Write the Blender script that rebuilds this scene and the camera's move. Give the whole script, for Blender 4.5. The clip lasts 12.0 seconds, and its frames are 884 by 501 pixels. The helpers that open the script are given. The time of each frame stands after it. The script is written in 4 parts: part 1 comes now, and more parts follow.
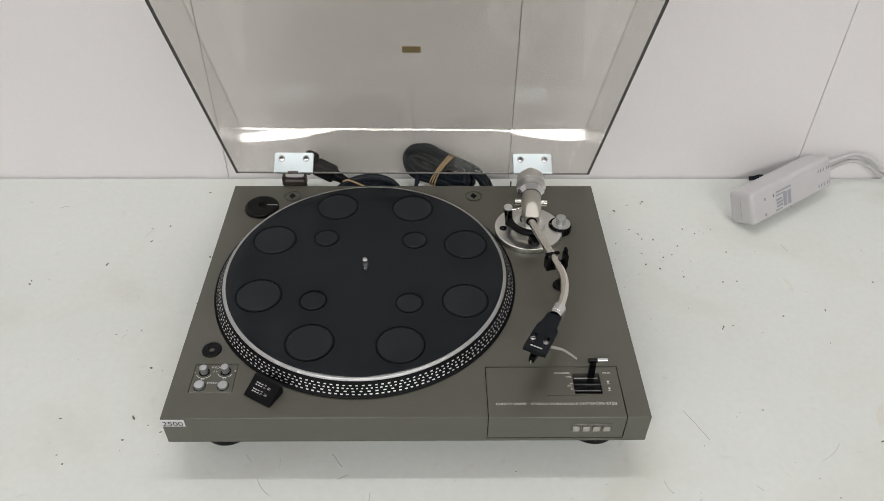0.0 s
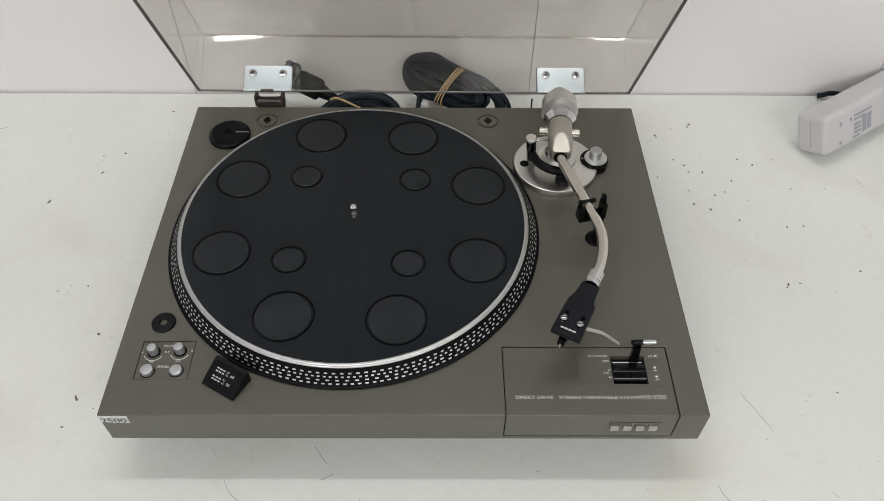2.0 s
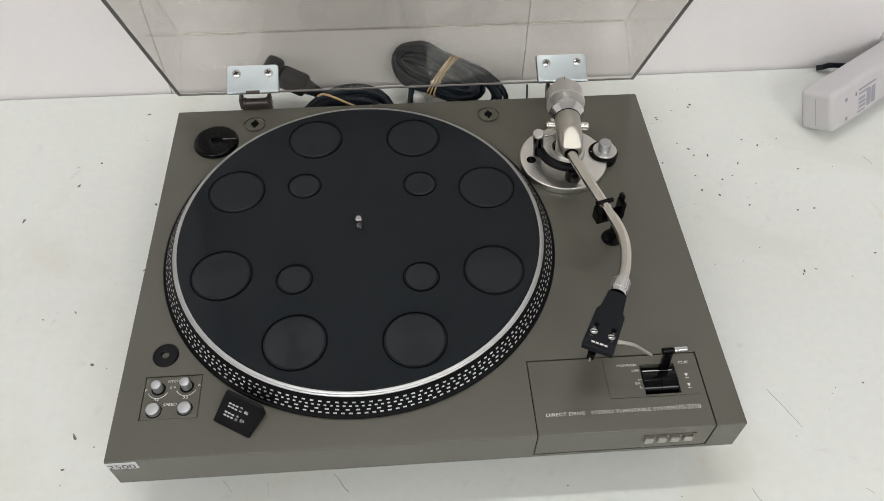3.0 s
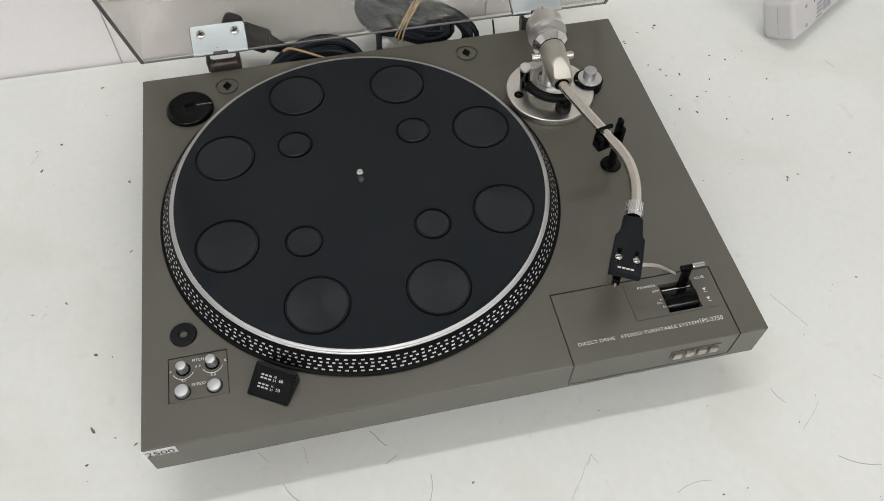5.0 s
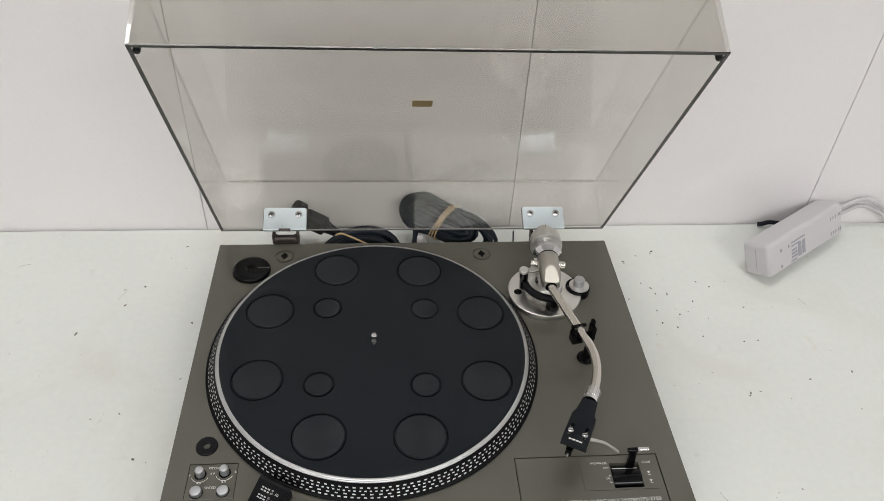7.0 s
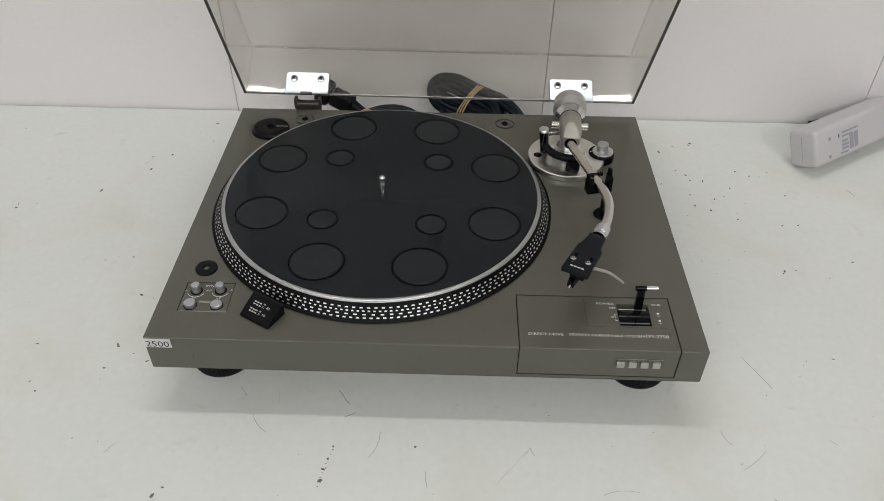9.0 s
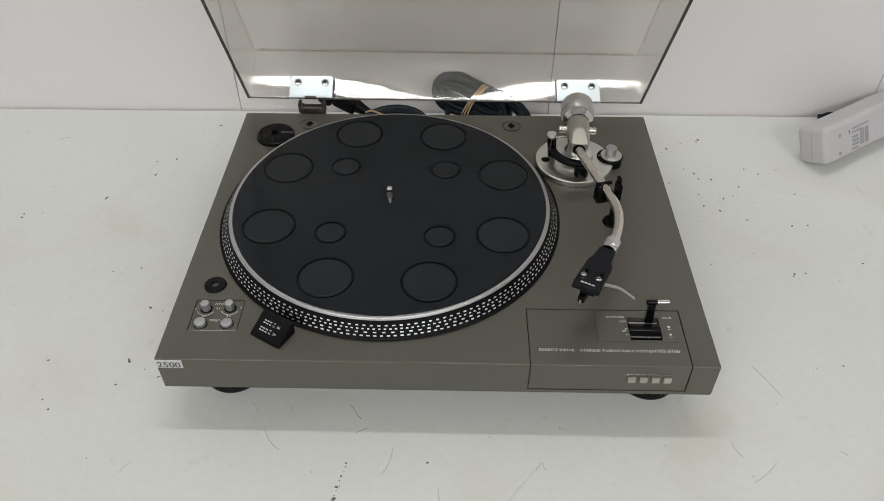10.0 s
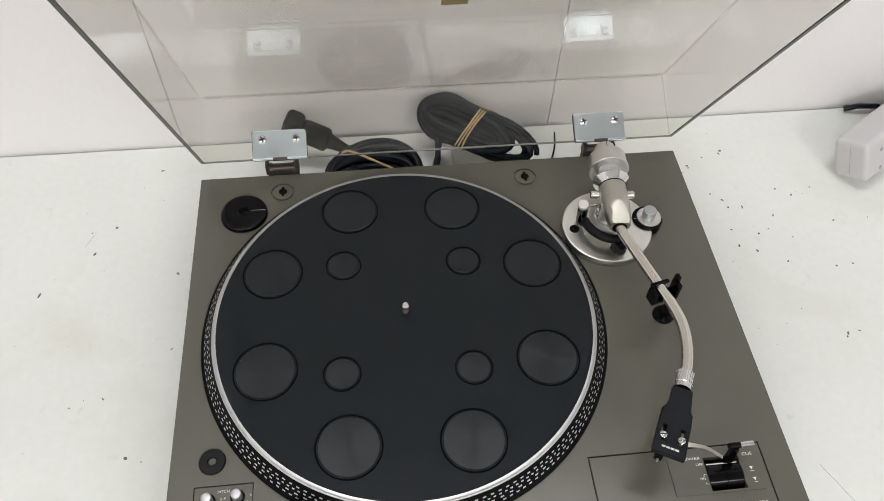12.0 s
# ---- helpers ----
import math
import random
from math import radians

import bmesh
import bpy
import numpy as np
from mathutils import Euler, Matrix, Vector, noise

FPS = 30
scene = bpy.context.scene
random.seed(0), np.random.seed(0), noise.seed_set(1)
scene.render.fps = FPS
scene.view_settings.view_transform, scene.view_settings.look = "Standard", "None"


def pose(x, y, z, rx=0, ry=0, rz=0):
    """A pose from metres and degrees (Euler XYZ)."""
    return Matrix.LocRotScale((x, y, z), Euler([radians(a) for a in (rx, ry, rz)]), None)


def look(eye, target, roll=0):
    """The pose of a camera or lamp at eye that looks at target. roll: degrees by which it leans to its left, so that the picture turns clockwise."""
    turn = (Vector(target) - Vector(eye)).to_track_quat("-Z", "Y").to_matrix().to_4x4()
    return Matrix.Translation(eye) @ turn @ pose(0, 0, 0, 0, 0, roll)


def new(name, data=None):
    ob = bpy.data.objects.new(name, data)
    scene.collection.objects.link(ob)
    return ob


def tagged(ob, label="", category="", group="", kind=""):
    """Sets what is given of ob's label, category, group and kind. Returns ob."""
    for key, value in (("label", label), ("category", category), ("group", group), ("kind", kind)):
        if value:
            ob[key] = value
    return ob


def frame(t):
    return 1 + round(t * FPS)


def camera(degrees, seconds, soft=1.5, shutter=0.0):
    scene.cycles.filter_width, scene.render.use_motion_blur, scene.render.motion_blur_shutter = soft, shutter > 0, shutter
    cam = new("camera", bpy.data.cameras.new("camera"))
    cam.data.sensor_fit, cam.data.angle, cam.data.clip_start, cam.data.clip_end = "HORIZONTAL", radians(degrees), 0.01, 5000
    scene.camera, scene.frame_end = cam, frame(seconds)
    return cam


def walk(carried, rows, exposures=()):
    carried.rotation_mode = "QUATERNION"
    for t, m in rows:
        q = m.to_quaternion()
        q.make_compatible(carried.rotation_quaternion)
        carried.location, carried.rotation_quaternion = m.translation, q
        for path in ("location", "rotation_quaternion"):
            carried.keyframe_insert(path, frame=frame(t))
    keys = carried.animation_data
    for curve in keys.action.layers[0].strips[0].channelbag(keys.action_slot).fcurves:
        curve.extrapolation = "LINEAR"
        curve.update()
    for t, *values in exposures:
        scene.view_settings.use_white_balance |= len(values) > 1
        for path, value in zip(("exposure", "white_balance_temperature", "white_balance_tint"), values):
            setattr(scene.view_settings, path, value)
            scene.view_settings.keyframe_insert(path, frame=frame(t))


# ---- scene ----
cam = camera(60.4, 12.0, soft=0.8)
EXPOSURES = [(0.0, -0.94), (1.0, -1.1), (2.5, -0.8), (4.5, -0.76), (5.5, -0.78), (6.5, -0.64), (7.0, -0.82), (7.5, -0.92), (9.5, -1.12), (10.5, -1.1), (11.5, -0.8), (12.0, -0.6)]
PATH = [
    (0, (0.023, -0.415, 0.64), (0.049, 1.087, -0.681), 0.6),
    (0.5, (0.023, -0.369, 0.604), (0.052, 1.082, -0.772), 0.9),
    (1, (0.025, -0.337, 0.581), (0.042, 1.06, -0.85), 0.8),
    (1.5, (0.029, -0.303, 0.571), (0.038, 1.044, -0.906), 0.7),
    (2, (0.025, -0.268, 0.568), (0.033, 1.037, -0.947), 0.4),
    (2.5, (0.013, -0.234, 0.569), (0.047, 1.032, -0.979), 0.4),
    (4.5, (-0.072, -0.206, 0.555), (0.183, 0.913, -1.082), 1.0),
    (5, (-0.072, -0.207, 0.559), (0.186, 0.89, -1.094), 1.2),
    (5.5, (-0.07, -0.193, 0.569), (0.198, 0.941, -1.057), 1.9),
    (6, (-0.071, -0.191, 0.584), (0.21, 1.045, -0.962), 2.9),
    (6.5, (-0.063, -0.236, 0.617), (0.188, 1.149, -0.804), 3.4),
    (7, (-0.039, -0.316, 0.643), (0.118, 1.187, -0.668), 3.2),
    (7.5, (-0.026, -0.36, 0.636), (0.047, 1.145, -0.68), 2.7),
    (7.7, (-0.024, -0.365, 0.623), (0.026, 1.13, -0.704), 2.5),
    (9.3, (0.023, -0.402, 0.512), (-0.012, 1.112, -0.794), 0.5),
    (9.5, (0.022, -0.401, 0.514), (-0.016, 1.115, -0.791), 0.3),
    (10, (0.013, -0.373, 0.544), (-0.019, 1.086, -0.823), -0.1),
    (10.5, (0.011, -0.309, 0.557), (0.001, 1.054, -0.906), -0.7),
    (11, (0.003, -0.248, 0.545), (0.019, 1.025, -0.998), -1.3),
    (11.5, (-0.037, -0.187, 0.558), (0.03, 1.005, -1.047), -0.6),
    (12, (-0.063, -0.131, 0.599), (0.095, 1.044, -1.012), 2.1),
]
walk(cam, [(t, look(eye, target, roll)) for t, eye, target, roll in PATH], EXPOSURES)

# ---- light ----
world = bpy.data.worlds.new("world")
scene.world = world
world.use_nodes = True
world.node_tree.nodes["Background"].inputs[0].default_value = (0.9, 0.95, 1.0, 1)
world.node_tree.nodes["Background"].inputs[1].default_value = 0.02


def strip_lamp(x, y, z, sx, sy, watts):
    data = bpy.data.lights.new("tube_or_fill_light", "AREA")
    data.shape, data.size, data.size_y, data.energy = "RECTANGLE", sx, sy, watts
    data.color = (0.98, 0.985, 0.968)
    ob = new("tube_or_fill_light", data)
    ob.matrix_world = pose(x, y, z, 0, 0, 1.0)
    return ob


# The tube, then two unseen panels added for the light from the front.
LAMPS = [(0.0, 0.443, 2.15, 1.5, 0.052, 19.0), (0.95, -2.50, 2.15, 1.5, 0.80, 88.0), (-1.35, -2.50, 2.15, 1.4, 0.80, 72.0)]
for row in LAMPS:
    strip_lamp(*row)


# ---- materials ----
def material(name, color, rough=0.5, metal=0.0, vary=0.08, grain=900.0, bump=0.0, stain=12.0, coat=0.0, stretch=(1, 1, 1), rough_vary=0.06, spec=0.5):
    m = bpy.data.materials.new(name)
    m.use_nodes = True
    nt = m.node_tree
    p = nt.nodes["Principled BSDF"]
    p.inputs["Metallic"].default_value = metal
    p.inputs["Coat Weight"].default_value = coat
    p.inputs["Coat Roughness"].default_value = 0.12
    p.inputs["Specular IOR Level"].default_value = spec
    tc, mp = nt.nodes.new("ShaderNodeTexCoord"), nt.nodes.new("ShaderNodeMapping")
    mp.inputs["Scale"].default_value = stretch
    nt.links.new(tc.outputs["Object"], mp.inputs["Vector"])
    fine, broad = nt.nodes.new("ShaderNodeTexNoise"), nt.nodes.new("ShaderNodeTexNoise")
    fine.inputs["Scale"].default_value, fine.inputs["Detail"].default_value = grain, 4
    broad.inputs["Scale"].default_value, broad.inputs["Detail"].default_value = stain, 6
    for n in (fine, broad):
        nt.links.new(mp.outputs[0], n.inputs["Vector"])
    add = nt.nodes.new("ShaderNodeMath")
    add.operation = "ADD"
    nt.links.new(fine.outputs["Fac"], add.inputs[0])
    nt.links.new(broad.outputs["Fac"], add.inputs[1])
    span = nt.nodes.new("ShaderNodeMapRange")
    span.inputs["From Min"].default_value, span.inputs["From Max"].default_value = 0.6, 1.4
    span.inputs["To Min"].default_value, span.inputs["To Max"].default_value = 1 - vary, 1 + vary
    nt.links.new(add.outputs[0], span.inputs["Value"])
    mul = nt.nodes.new("ShaderNodeVectorMath")
    mul.operation = "SCALE"
    mul.inputs[0].default_value = color
    nt.links.new(span.outputs[0], mul.inputs["Scale"])
    nt.links.new(mul.outputs[0], p.inputs["Base Color"])
    rr = nt.nodes.new("ShaderNodeMapRange")
    rr.inputs["From Min"].default_value, rr.inputs["From Max"].default_value = 0.3, 0.7
    rr.inputs["To Min"].default_value, rr.inputs["To Max"].default_value = max(0.02, rough - rough_vary), rough + rough_vary
    nt.links.new(broad.outputs["Fac"], rr.inputs["Value"])
    nt.links.new(rr.outputs[0], p.inputs["Roughness"])
    if bump:
        b = nt.nodes.new("ShaderNodeBump")
        b.inputs["Strength"].default_value, b.inputs["Distance"].default_value = 1.0, bump
        nt.links.new(fine.outputs["Fac"], b.inputs["Height"])
        nt.links.new(b.outputs[0], p.inputs["Normal"])
    return m


def acrylic(name, tint, gloss, wobble=0.0):
    """Smoked clear plastic: what is behind it shows tinted, and its surface mirrors by the Fresnel law."""
    m = bpy.data.materials.new(name)
    m.use_nodes = True
    nt = m.node_tree
    nt.nodes.remove(nt.nodes["Principled BSDF"])
    out = nt.nodes["Material Output"]
    clear, shine, mix, fres = (nt.nodes.new(k) for k in ("ShaderNodeBsdfTransparent", "ShaderNodeBsdfGlossy", "ShaderNodeMixShader", "ShaderNodeLayerWeight"))
    clear.inputs[0].default_value = (*tint, 1)
    shine.inputs["Color"].default_value = (1, 1, 1, 1)
    shine.inputs["Roughness"].default_value = gloss
    fres.inputs["Blend"].default_value = 0.5
    steep, span = nt.nodes.new("ShaderNodeMath"), nt.nodes.new("ShaderNodeMapRange")
    steep.operation = "POWER"
    steep.inputs[1].default_value = 5.0
    span.inputs["To Min"].default_value, span.inputs["To Max"].default_value = 0.030, 1.0
    nt.links.new(fres.outputs["Facing"], steep.inputs[0])
    nt.links.new(steep.outputs[0], span.inputs["Value"])
    if wobble:
        tc, noi, b = (nt.nodes.new(k) for k in ("ShaderNodeTexCoord", "ShaderNodeTexNoise", "ShaderNodeBump"))
        noi.inputs["Scale"].default_value, noi.inputs["Detail"].default_value = 9.0, 1.0
        b.inputs["Distance"].default_value = wobble
        nt.links.new(tc.outputs["Object"], noi.inputs["Vector"])
        nt.links.new(noi.outputs["Fac"], b.inputs["Height"])
        nt.links.new(b.outputs[0], shine.inputs["Normal"])
    nt.links.new(span.outputs[0], mix.inputs[0])
    nt.links.new(clear.outputs[0], mix.inputs[1])
    nt.links.new(shine.outputs[0], mix.inputs[2])
    # handling marks and fine dust leave the clear plastic slightly milky
    tc2, smear, dust, veil = (nt.nodes.new(k) for k in ("ShaderNodeTexCoord", "ShaderNodeTexNoise", "ShaderNodeBsdfDiffuse", "ShaderNodeMixShader"))
    amount, stretch2 = nt.nodes.new("ShaderNodeMapRange"), nt.nodes.new("ShaderNodeMapping")
    stretch2.inputs["Scale"].default_value = (1.0, 2.2, 2.2)
    smear.inputs["Scale"].default_value, smear.inputs["Detail"].default_value, smear.inputs["Distortion"].default_value = 11.0, 7.0, 0.8
    dust.inputs["Color"].default_value = (0.8, 0.77, 0.74, 1)
    amount.inputs["From Min"].default_value, amount.inputs["From Max"].default_value = 0.42, 0.72
    amount.inputs["To Min"].default_value, amount.inputs["To Max"].default_value = 0.001, 0.014
    nt.links.new(tc2.outputs["Object"], stretch2.inputs["Vector"])
    nt.links.new(stretch2.outputs[0], smear.inputs["Vector"])
    nt.links.new(smear.outputs["Fac"], amount.inputs["Value"])
    nt.links.new(amount.outputs[0], veil.inputs[0])
    nt.links.new(mix.outputs[0], veil.inputs[1])
    nt.links.new(dust.outputs[0], veil.inputs[2])
    nt.links.new(veil.outputs[0], out.inputs["Surface"])
    return m


def stained(m, color, scale, low, high, most):
    """Adds patches of another colour to a material made by material()."""
    nt = m.node_tree
    p = nt.nodes["Principled BSDF"]
    base = p.inputs["Base Color"].links[0].from_socket
    tc, noi, span, mix = (nt.nodes.new(k) for k in ("ShaderNodeTexCoord", "ShaderNodeTexNoise", "ShaderNodeMapRange", "ShaderNodeMix"))
    mix.data_type = "RGBA"
    noi.inputs["Scale"].default_value, noi.inputs["Detail"].default_value, noi.inputs["Distortion"].default_value = scale, 8.0, 0.6
    span.inputs["From Min"].default_value, span.inputs["From Max"].default_value = low, high
    span.inputs["To Min"].default_value, span.inputs["To Max"].default_value = 0.0, most
    mix.inputs["B"].default_value = (*color, 1)
    nt.links.new(tc.outputs["Object"], noi.inputs["Vector"])
    nt.links.new(noi.outputs["Fac"], span.inputs["Value"])
    nt.links.new(span.outputs[0], mix.inputs["Factor"])
    nt.links.new(base, mix.inputs["A"])
    nt.links.new(mix.outputs["Result"], p.inputs["Base Color"])
    return m


def grooved(m, amount):
    """Fine turned grooves round the middle of the piece stretch its highlights."""
    p = m.node_tree.nodes["Principled BSDF"]
    tan = m.node_tree.nodes.new("ShaderNodeTangent")
    tan.direction_type, tan.axis = "RADIAL", "Z"
    p.inputs["Anisotropic"].default_value = amount
    m.node_tree.links.new(tan.outputs[0], p.inputs["Tangent"])
    return m


M_TABLE = material("white_laminate", (0.735, 0.75, 0.718), 0.42, spec=0.2, vary=0.035, grain=140, stain=5.0, bump=0.00004, rough_vary=0.1)
stained(M_TABLE, (0.60, 0.57, 0.46), 7.0, 0.54, 0.75, 0.35)
stained(M_TABLE, (0.58, 0.45, 0.24), 26.0, 0.70, 0.80, 0.35)
stained(M_TABLE, (0.42, 0.42, 0.38), 60.0, 0.66, 0.78, 0.22)
M_WALL = material("white_wall_board", (0.835, 0.808, 0.812), 0.55, vary=0.02, grain=260, stain=2.5, bump=0.00005)
M_FAR = material("unseen_wall_grey", (0.42, 0.41, 0.40), 0.7, vary=0.05)
M_CEIL = material("ceiling_paint", (0.78, 0.78, 0.77), 0.8, vary=0.03)
M_FLOOR = material("unseen_floor_grey", (0.22, 0.21, 0.20), 0.6, vary=0.1)
M_PLINTH = material("brown_grey_satin_lacquer", (0.098, 0.0945, 0.0765), 0.23, spec=0.5, rough_vary=0.03, vary=0.07, grain=1500, stain=8, bump=0.00001)
M_MAT = material("black_rubber", (0.0090, 0.0118, 0.0150), 0.12, rough_vary=0.015, vary=0.06, grain=1200, stain=14, spec=0.22)
M_PAD = grooved(material("black_grooved_rubber", (0.0095, 0.0124, 0.0158), 0.33, rough_vary=0.02, vary=0.12, grain=1200, stain=14, spec=0.28), 0.5)
M_RIB = material("black_rubber_rib", (0.0012, 0.0012, 0.0014), 0.6, vary=0.1, spec=0.03)
M_BLACK = material("black_gloss_plastic", (0.003, 0.003, 0.0036), 0.07, vary=0.1, spec=0.16)
M_RIM = material("black_platter_rim", (0.0035, 0.0035, 0.004), 0.4, vary=0.1, spec=0.1)
M_MATTE = material("black_satin_plastic", (0.006, 0.006, 0.0075), 0.4, spec=0.15, vary=0.12, bump=0.00001)
M_SHELL = material("black_anodised_shell", (0.0075, 0.009, 0.012), 0.42, spec=0.15, vary=0.1, bump=0.00001)
M_ALU = material("satin_aluminium", (0.67, 0.66, 0.64), 0.33, 1.0, vary=0.05, grain=1500, bump=0.00001)
M_RING = grooved(material("turned_aluminium_edge", (0.46, 0.46, 0.46), 0.38, 1.0, vary=0.05), 0.2)
M_SPUN = grooved(material("turned_aluminium_disc", (0.72, 0.71, 0.68), 0.33, 1.0, vary=0.04, grain=1500), 0.45)
# Chrome with the lift post's dark reflections put into its colour.
M_SMOKE = material("darkened_chrome", (0.05, 0.05, 0.052), 0.10, 1.0, vary=0.05)
M_CHROME = material("polished_steel", (0.72, 0.72, 0.72), 0.12, 1.0, vary=0.03)
M_TUBE = material("nickel_tube", (0.66, 0.63, 0.58), 0.22, 1.0, vary=0.04)
M_BLOCK = material("satin_nickel", (0.50, 0.485, 0.445), 0.36, 1.0, vary=0.05)
M_ZINC = material("zinc_plated_steel", (0.53, 0.585, 0.62), 0.30, 1.0, vary=0.04, stain=25, grain=700, rough_vary=0.03)
M_HINGE = material("brown_hinge_metal", (0.08, 0.065, 0.06), 0.35, 0.6, vary=0.15)
M_KNOB = material("brushed_knob", (0.46, 0.47, 0.48), 0.36, 0.75, vary=0.04)
M_PRINT = material("pale_print", (0.66, 0.655, 0.62), 0.5, vary=0.05)
M_DOT = material("strobe_white", (0.70, 0.71, 0.71), 0.38, 0.8, vary=0.15, stain=60)
M_LEGEND = material("white_legend", (0.50, 0.50, 0.49), 0.5, vary=0.05)
M_WHITE = material("white_abs", (0.57, 0.555, 0.565), 0.4, vary=0.03, grain=500, bump=0.00001)
M_LABEL = material("paper_label", (0.66, 0.66, 0.66), 0.6, vary=0.03)
M_INK = material("label_ink", (0.02, 0.02, 0.025), 0.6)
M_GREYINK = material("grey_label_print", (0.33, 0.33, 0.37), 0.6)
M_GOLD = material("gold_foil_sticker", (0.33, 0.25, 0.12), 0.4, 0.4, vary=0.1)
M_CABLE = material("dark_pvc_cable", (0.0050, 0.0088, 0.0150), 0.38, vary=0.15, spec=0.22)
M_BAND = material("tan_rubber", (0.52, 0.36, 0.19), 0.5, vary=0.1)
M_DIRT = material("dark_grit", (0.17, 0.155, 0.13), 0.8, vary=0.4, stain=200)
M_SCRATCH = material("grey_scuff", (0.44, 0.43, 0.40), 0.6, vary=0.2)
M_DARKHOLE = material("dark_recess", (0.004, 0.004, 0.004), 0.7, spec=0.05)
M_COVER = acrylic("smoked_acrylic", (0.916, 0.911, 0.893), 0.016, 0.00012)
M_EDGE = material("smoked_acrylic_edge", (0.035, 0.032, 0.03), 0.2)
M_SEAM = material("panel_joint_grey", (0.36, 0.345, 0.335), 0.8)
# Lighter copy of the acrylic edge; the hinge wall's brightness is in its colour.
M_LIP = material("lit_acrylic_edge", (0.20, 0.19, 0.18), 0.15)


# ---- builders ----
def part(name, bm, mat, parent=None, label="", smooth=True, at=None):
    me = bpy.data.meshes.new(name)
    bmesh.ops.recalc_face_normals(bm, faces=bm.faces)
    bm.to_mesh(me)
    bm.free()
    return attach(name, me, mat, parent, label, smooth)


def attach(name, me, mat, parent=None, label="", smooth=True):
    me.materials.clear()
    me.materials.append(mat)
    if smooth:
        me.shade_smooth()
        me.set_sharp_from_angle(angle=radians(35))
    ob = new(name, me)
    if smooth and name not in ("panel",):
        even = ob.modifiers.new("even", "WEIGHTED_NORMAL")
        even.weight, even.keep_sharp = 100, True
    if parent is not None:
        ob.parent = parent
        if parent.type == "EMPTY":
            ob.matrix_parent_inverse = Matrix.Translation(-parent.location)
    return tagged(ob, label=label)


def thing(name, place, label, category, group="", kind=""):
    ob = new(name)
    ob.empty_display_size = 0.05
    ob.location = place
    return tagged(ob, label, category, group, kind)


def box(bm, x0, x1, y0, y1, z0, z1, bevel=0.0, segs=2, m=None):
    made = bmesh.ops.create_cube(bm, size=1.0)["verts"]
    bmesh.ops.scale(bm, vec=(x1 - x0, y1 - y0, z1 - z0), verts=made)
    bmesh.ops.translate(bm, vec=((x0 + x1) / 2, (y0 + y1) / 2, (z0 + z1) / 2), verts=made)
    if m is not None:
        bmesh.ops.transform(bm, matrix=m, verts=made)
    if bevel:
        edges = list({e for v in made for e in v.link_edges})
        bmesh.ops.bevel(bm, geom=edges, offset=bevel, segments=segs, profile=0.5, affect="EDGES")
    return bm


def boxed(*a, **k):
    return box(bmesh.new(), *a, **k)


def lathe(profile, segs=48, m=None, bm=None):
    """Turns (radius, height) pairs round z, then moves them by m."""
    bm = bm or bmesh.new()
    rings = []
    for r, z in profile:
        if r < 1e-6:
            rings.append([bm.verts.new((0, 0, z))])
        else:
            rings.append([bm.verts.new((r * math.cos(a), r * math.sin(a), z)) for a in (2 * math.pi * k / segs for k in range(segs))])
    for a, b in zip(rings, rings[1:]):
        for k in range(segs):
            j = (k + 1) % segs
            if len(a) == 1 and len(b) == 1:
                continue
            if len(a) == 1:
                bm.faces.new((a[0], b[k], b[j]))
            elif len(b) == 1:
                bm.faces.new((a[k], b[0], a[j]))
            else:
                bm.faces.new((a[k], b[k], b[j], a[j]))
    if m is not None:
        bmesh.ops.transform(bm, matrix=m, verts=[v for ring in rings for v in ring])
    return bm


def disc(x, y, z0, z1, r, bevel=0.0006, segs=40, r_low=None, bm=None):
    lo = r_low or r
    return lathe([(0, z0), (lo, z0), (r, z1 - bevel), (r - bevel * 0.35, z1 - bevel * 0.35), (r - bevel, z1), (0, z1)], segs, Matrix.Translation((x, y, 0)), bm)


def along(a, b):
    """A pose at a whose z axis points to b."""
    a, b = Vector(a), Vector(b)
    return Matrix.Translation(a) @ (b - a).to_track_quat("Z", "Y").to_matrix().to_4x4()


def rod(a, b, profile, segs=28, bm=None):
    return lathe(profile, segs, along(a, b), bm)


def smooth_path(points, n=8):
    pts = [Vector(p) for p in points]
    pts = [2 * pts[0] - pts[1]] + pts + [2 * pts[-1] - pts[-2]]
    out = []
    for i in range(1, len(pts) - 2):
        p0, p1, p2, p3 = pts[i - 1 : i + 3]
        for k in range(n):
            t = k / n
            out.append(0.5 * (2 * p1 + (p2 - p0) * t + (2 * p0 - 5 * p1 + 4 * p2 - p3) * t * t + (3 * p1 - p0 - 3 * p2 + p3) * t**3))
    return out + [pts[-2]]


def tube(path, r, segs=10, bm=None, flat=1.0, closed=False):
    """A round or flattened tube along a path."""
    bm = bm or bmesh.new()
    path = [Vector(p) for p in path]
    n = len(path)
    rings, up = [], None
    for i, p in enumerate(path):
        a, b = (path[(i - 1) % n], path[(i + 1) % n]) if closed else (path[max(i - 1, 0)], path[min(i + 1, n - 1)])
        t = (b - a).normalized()
        if up is None:
            up = t.orthogonal().normalized()
        up = (up - t * up.dot(t)).normalized()
        side = t.cross(up)
        rings.append([bm.verts.new(p + r * (math.cos(q) * up + flat * math.sin(q) * side)) for q in (2 * math.pi * k / segs for k in range(segs))])
    pairs = list(zip(rings, rings[1:])) + ([(rings[-1], rings[0])] if closed else [])
    for a, b in pairs:
        for k in range(segs):
            j = (k + 1) % segs
            bm.faces.new((a[k], b[k], b[j], a[j]))
    if not closed:
        bm.faces.new(rings[0])
        bm.faces.new(rings[-1])
    return bm


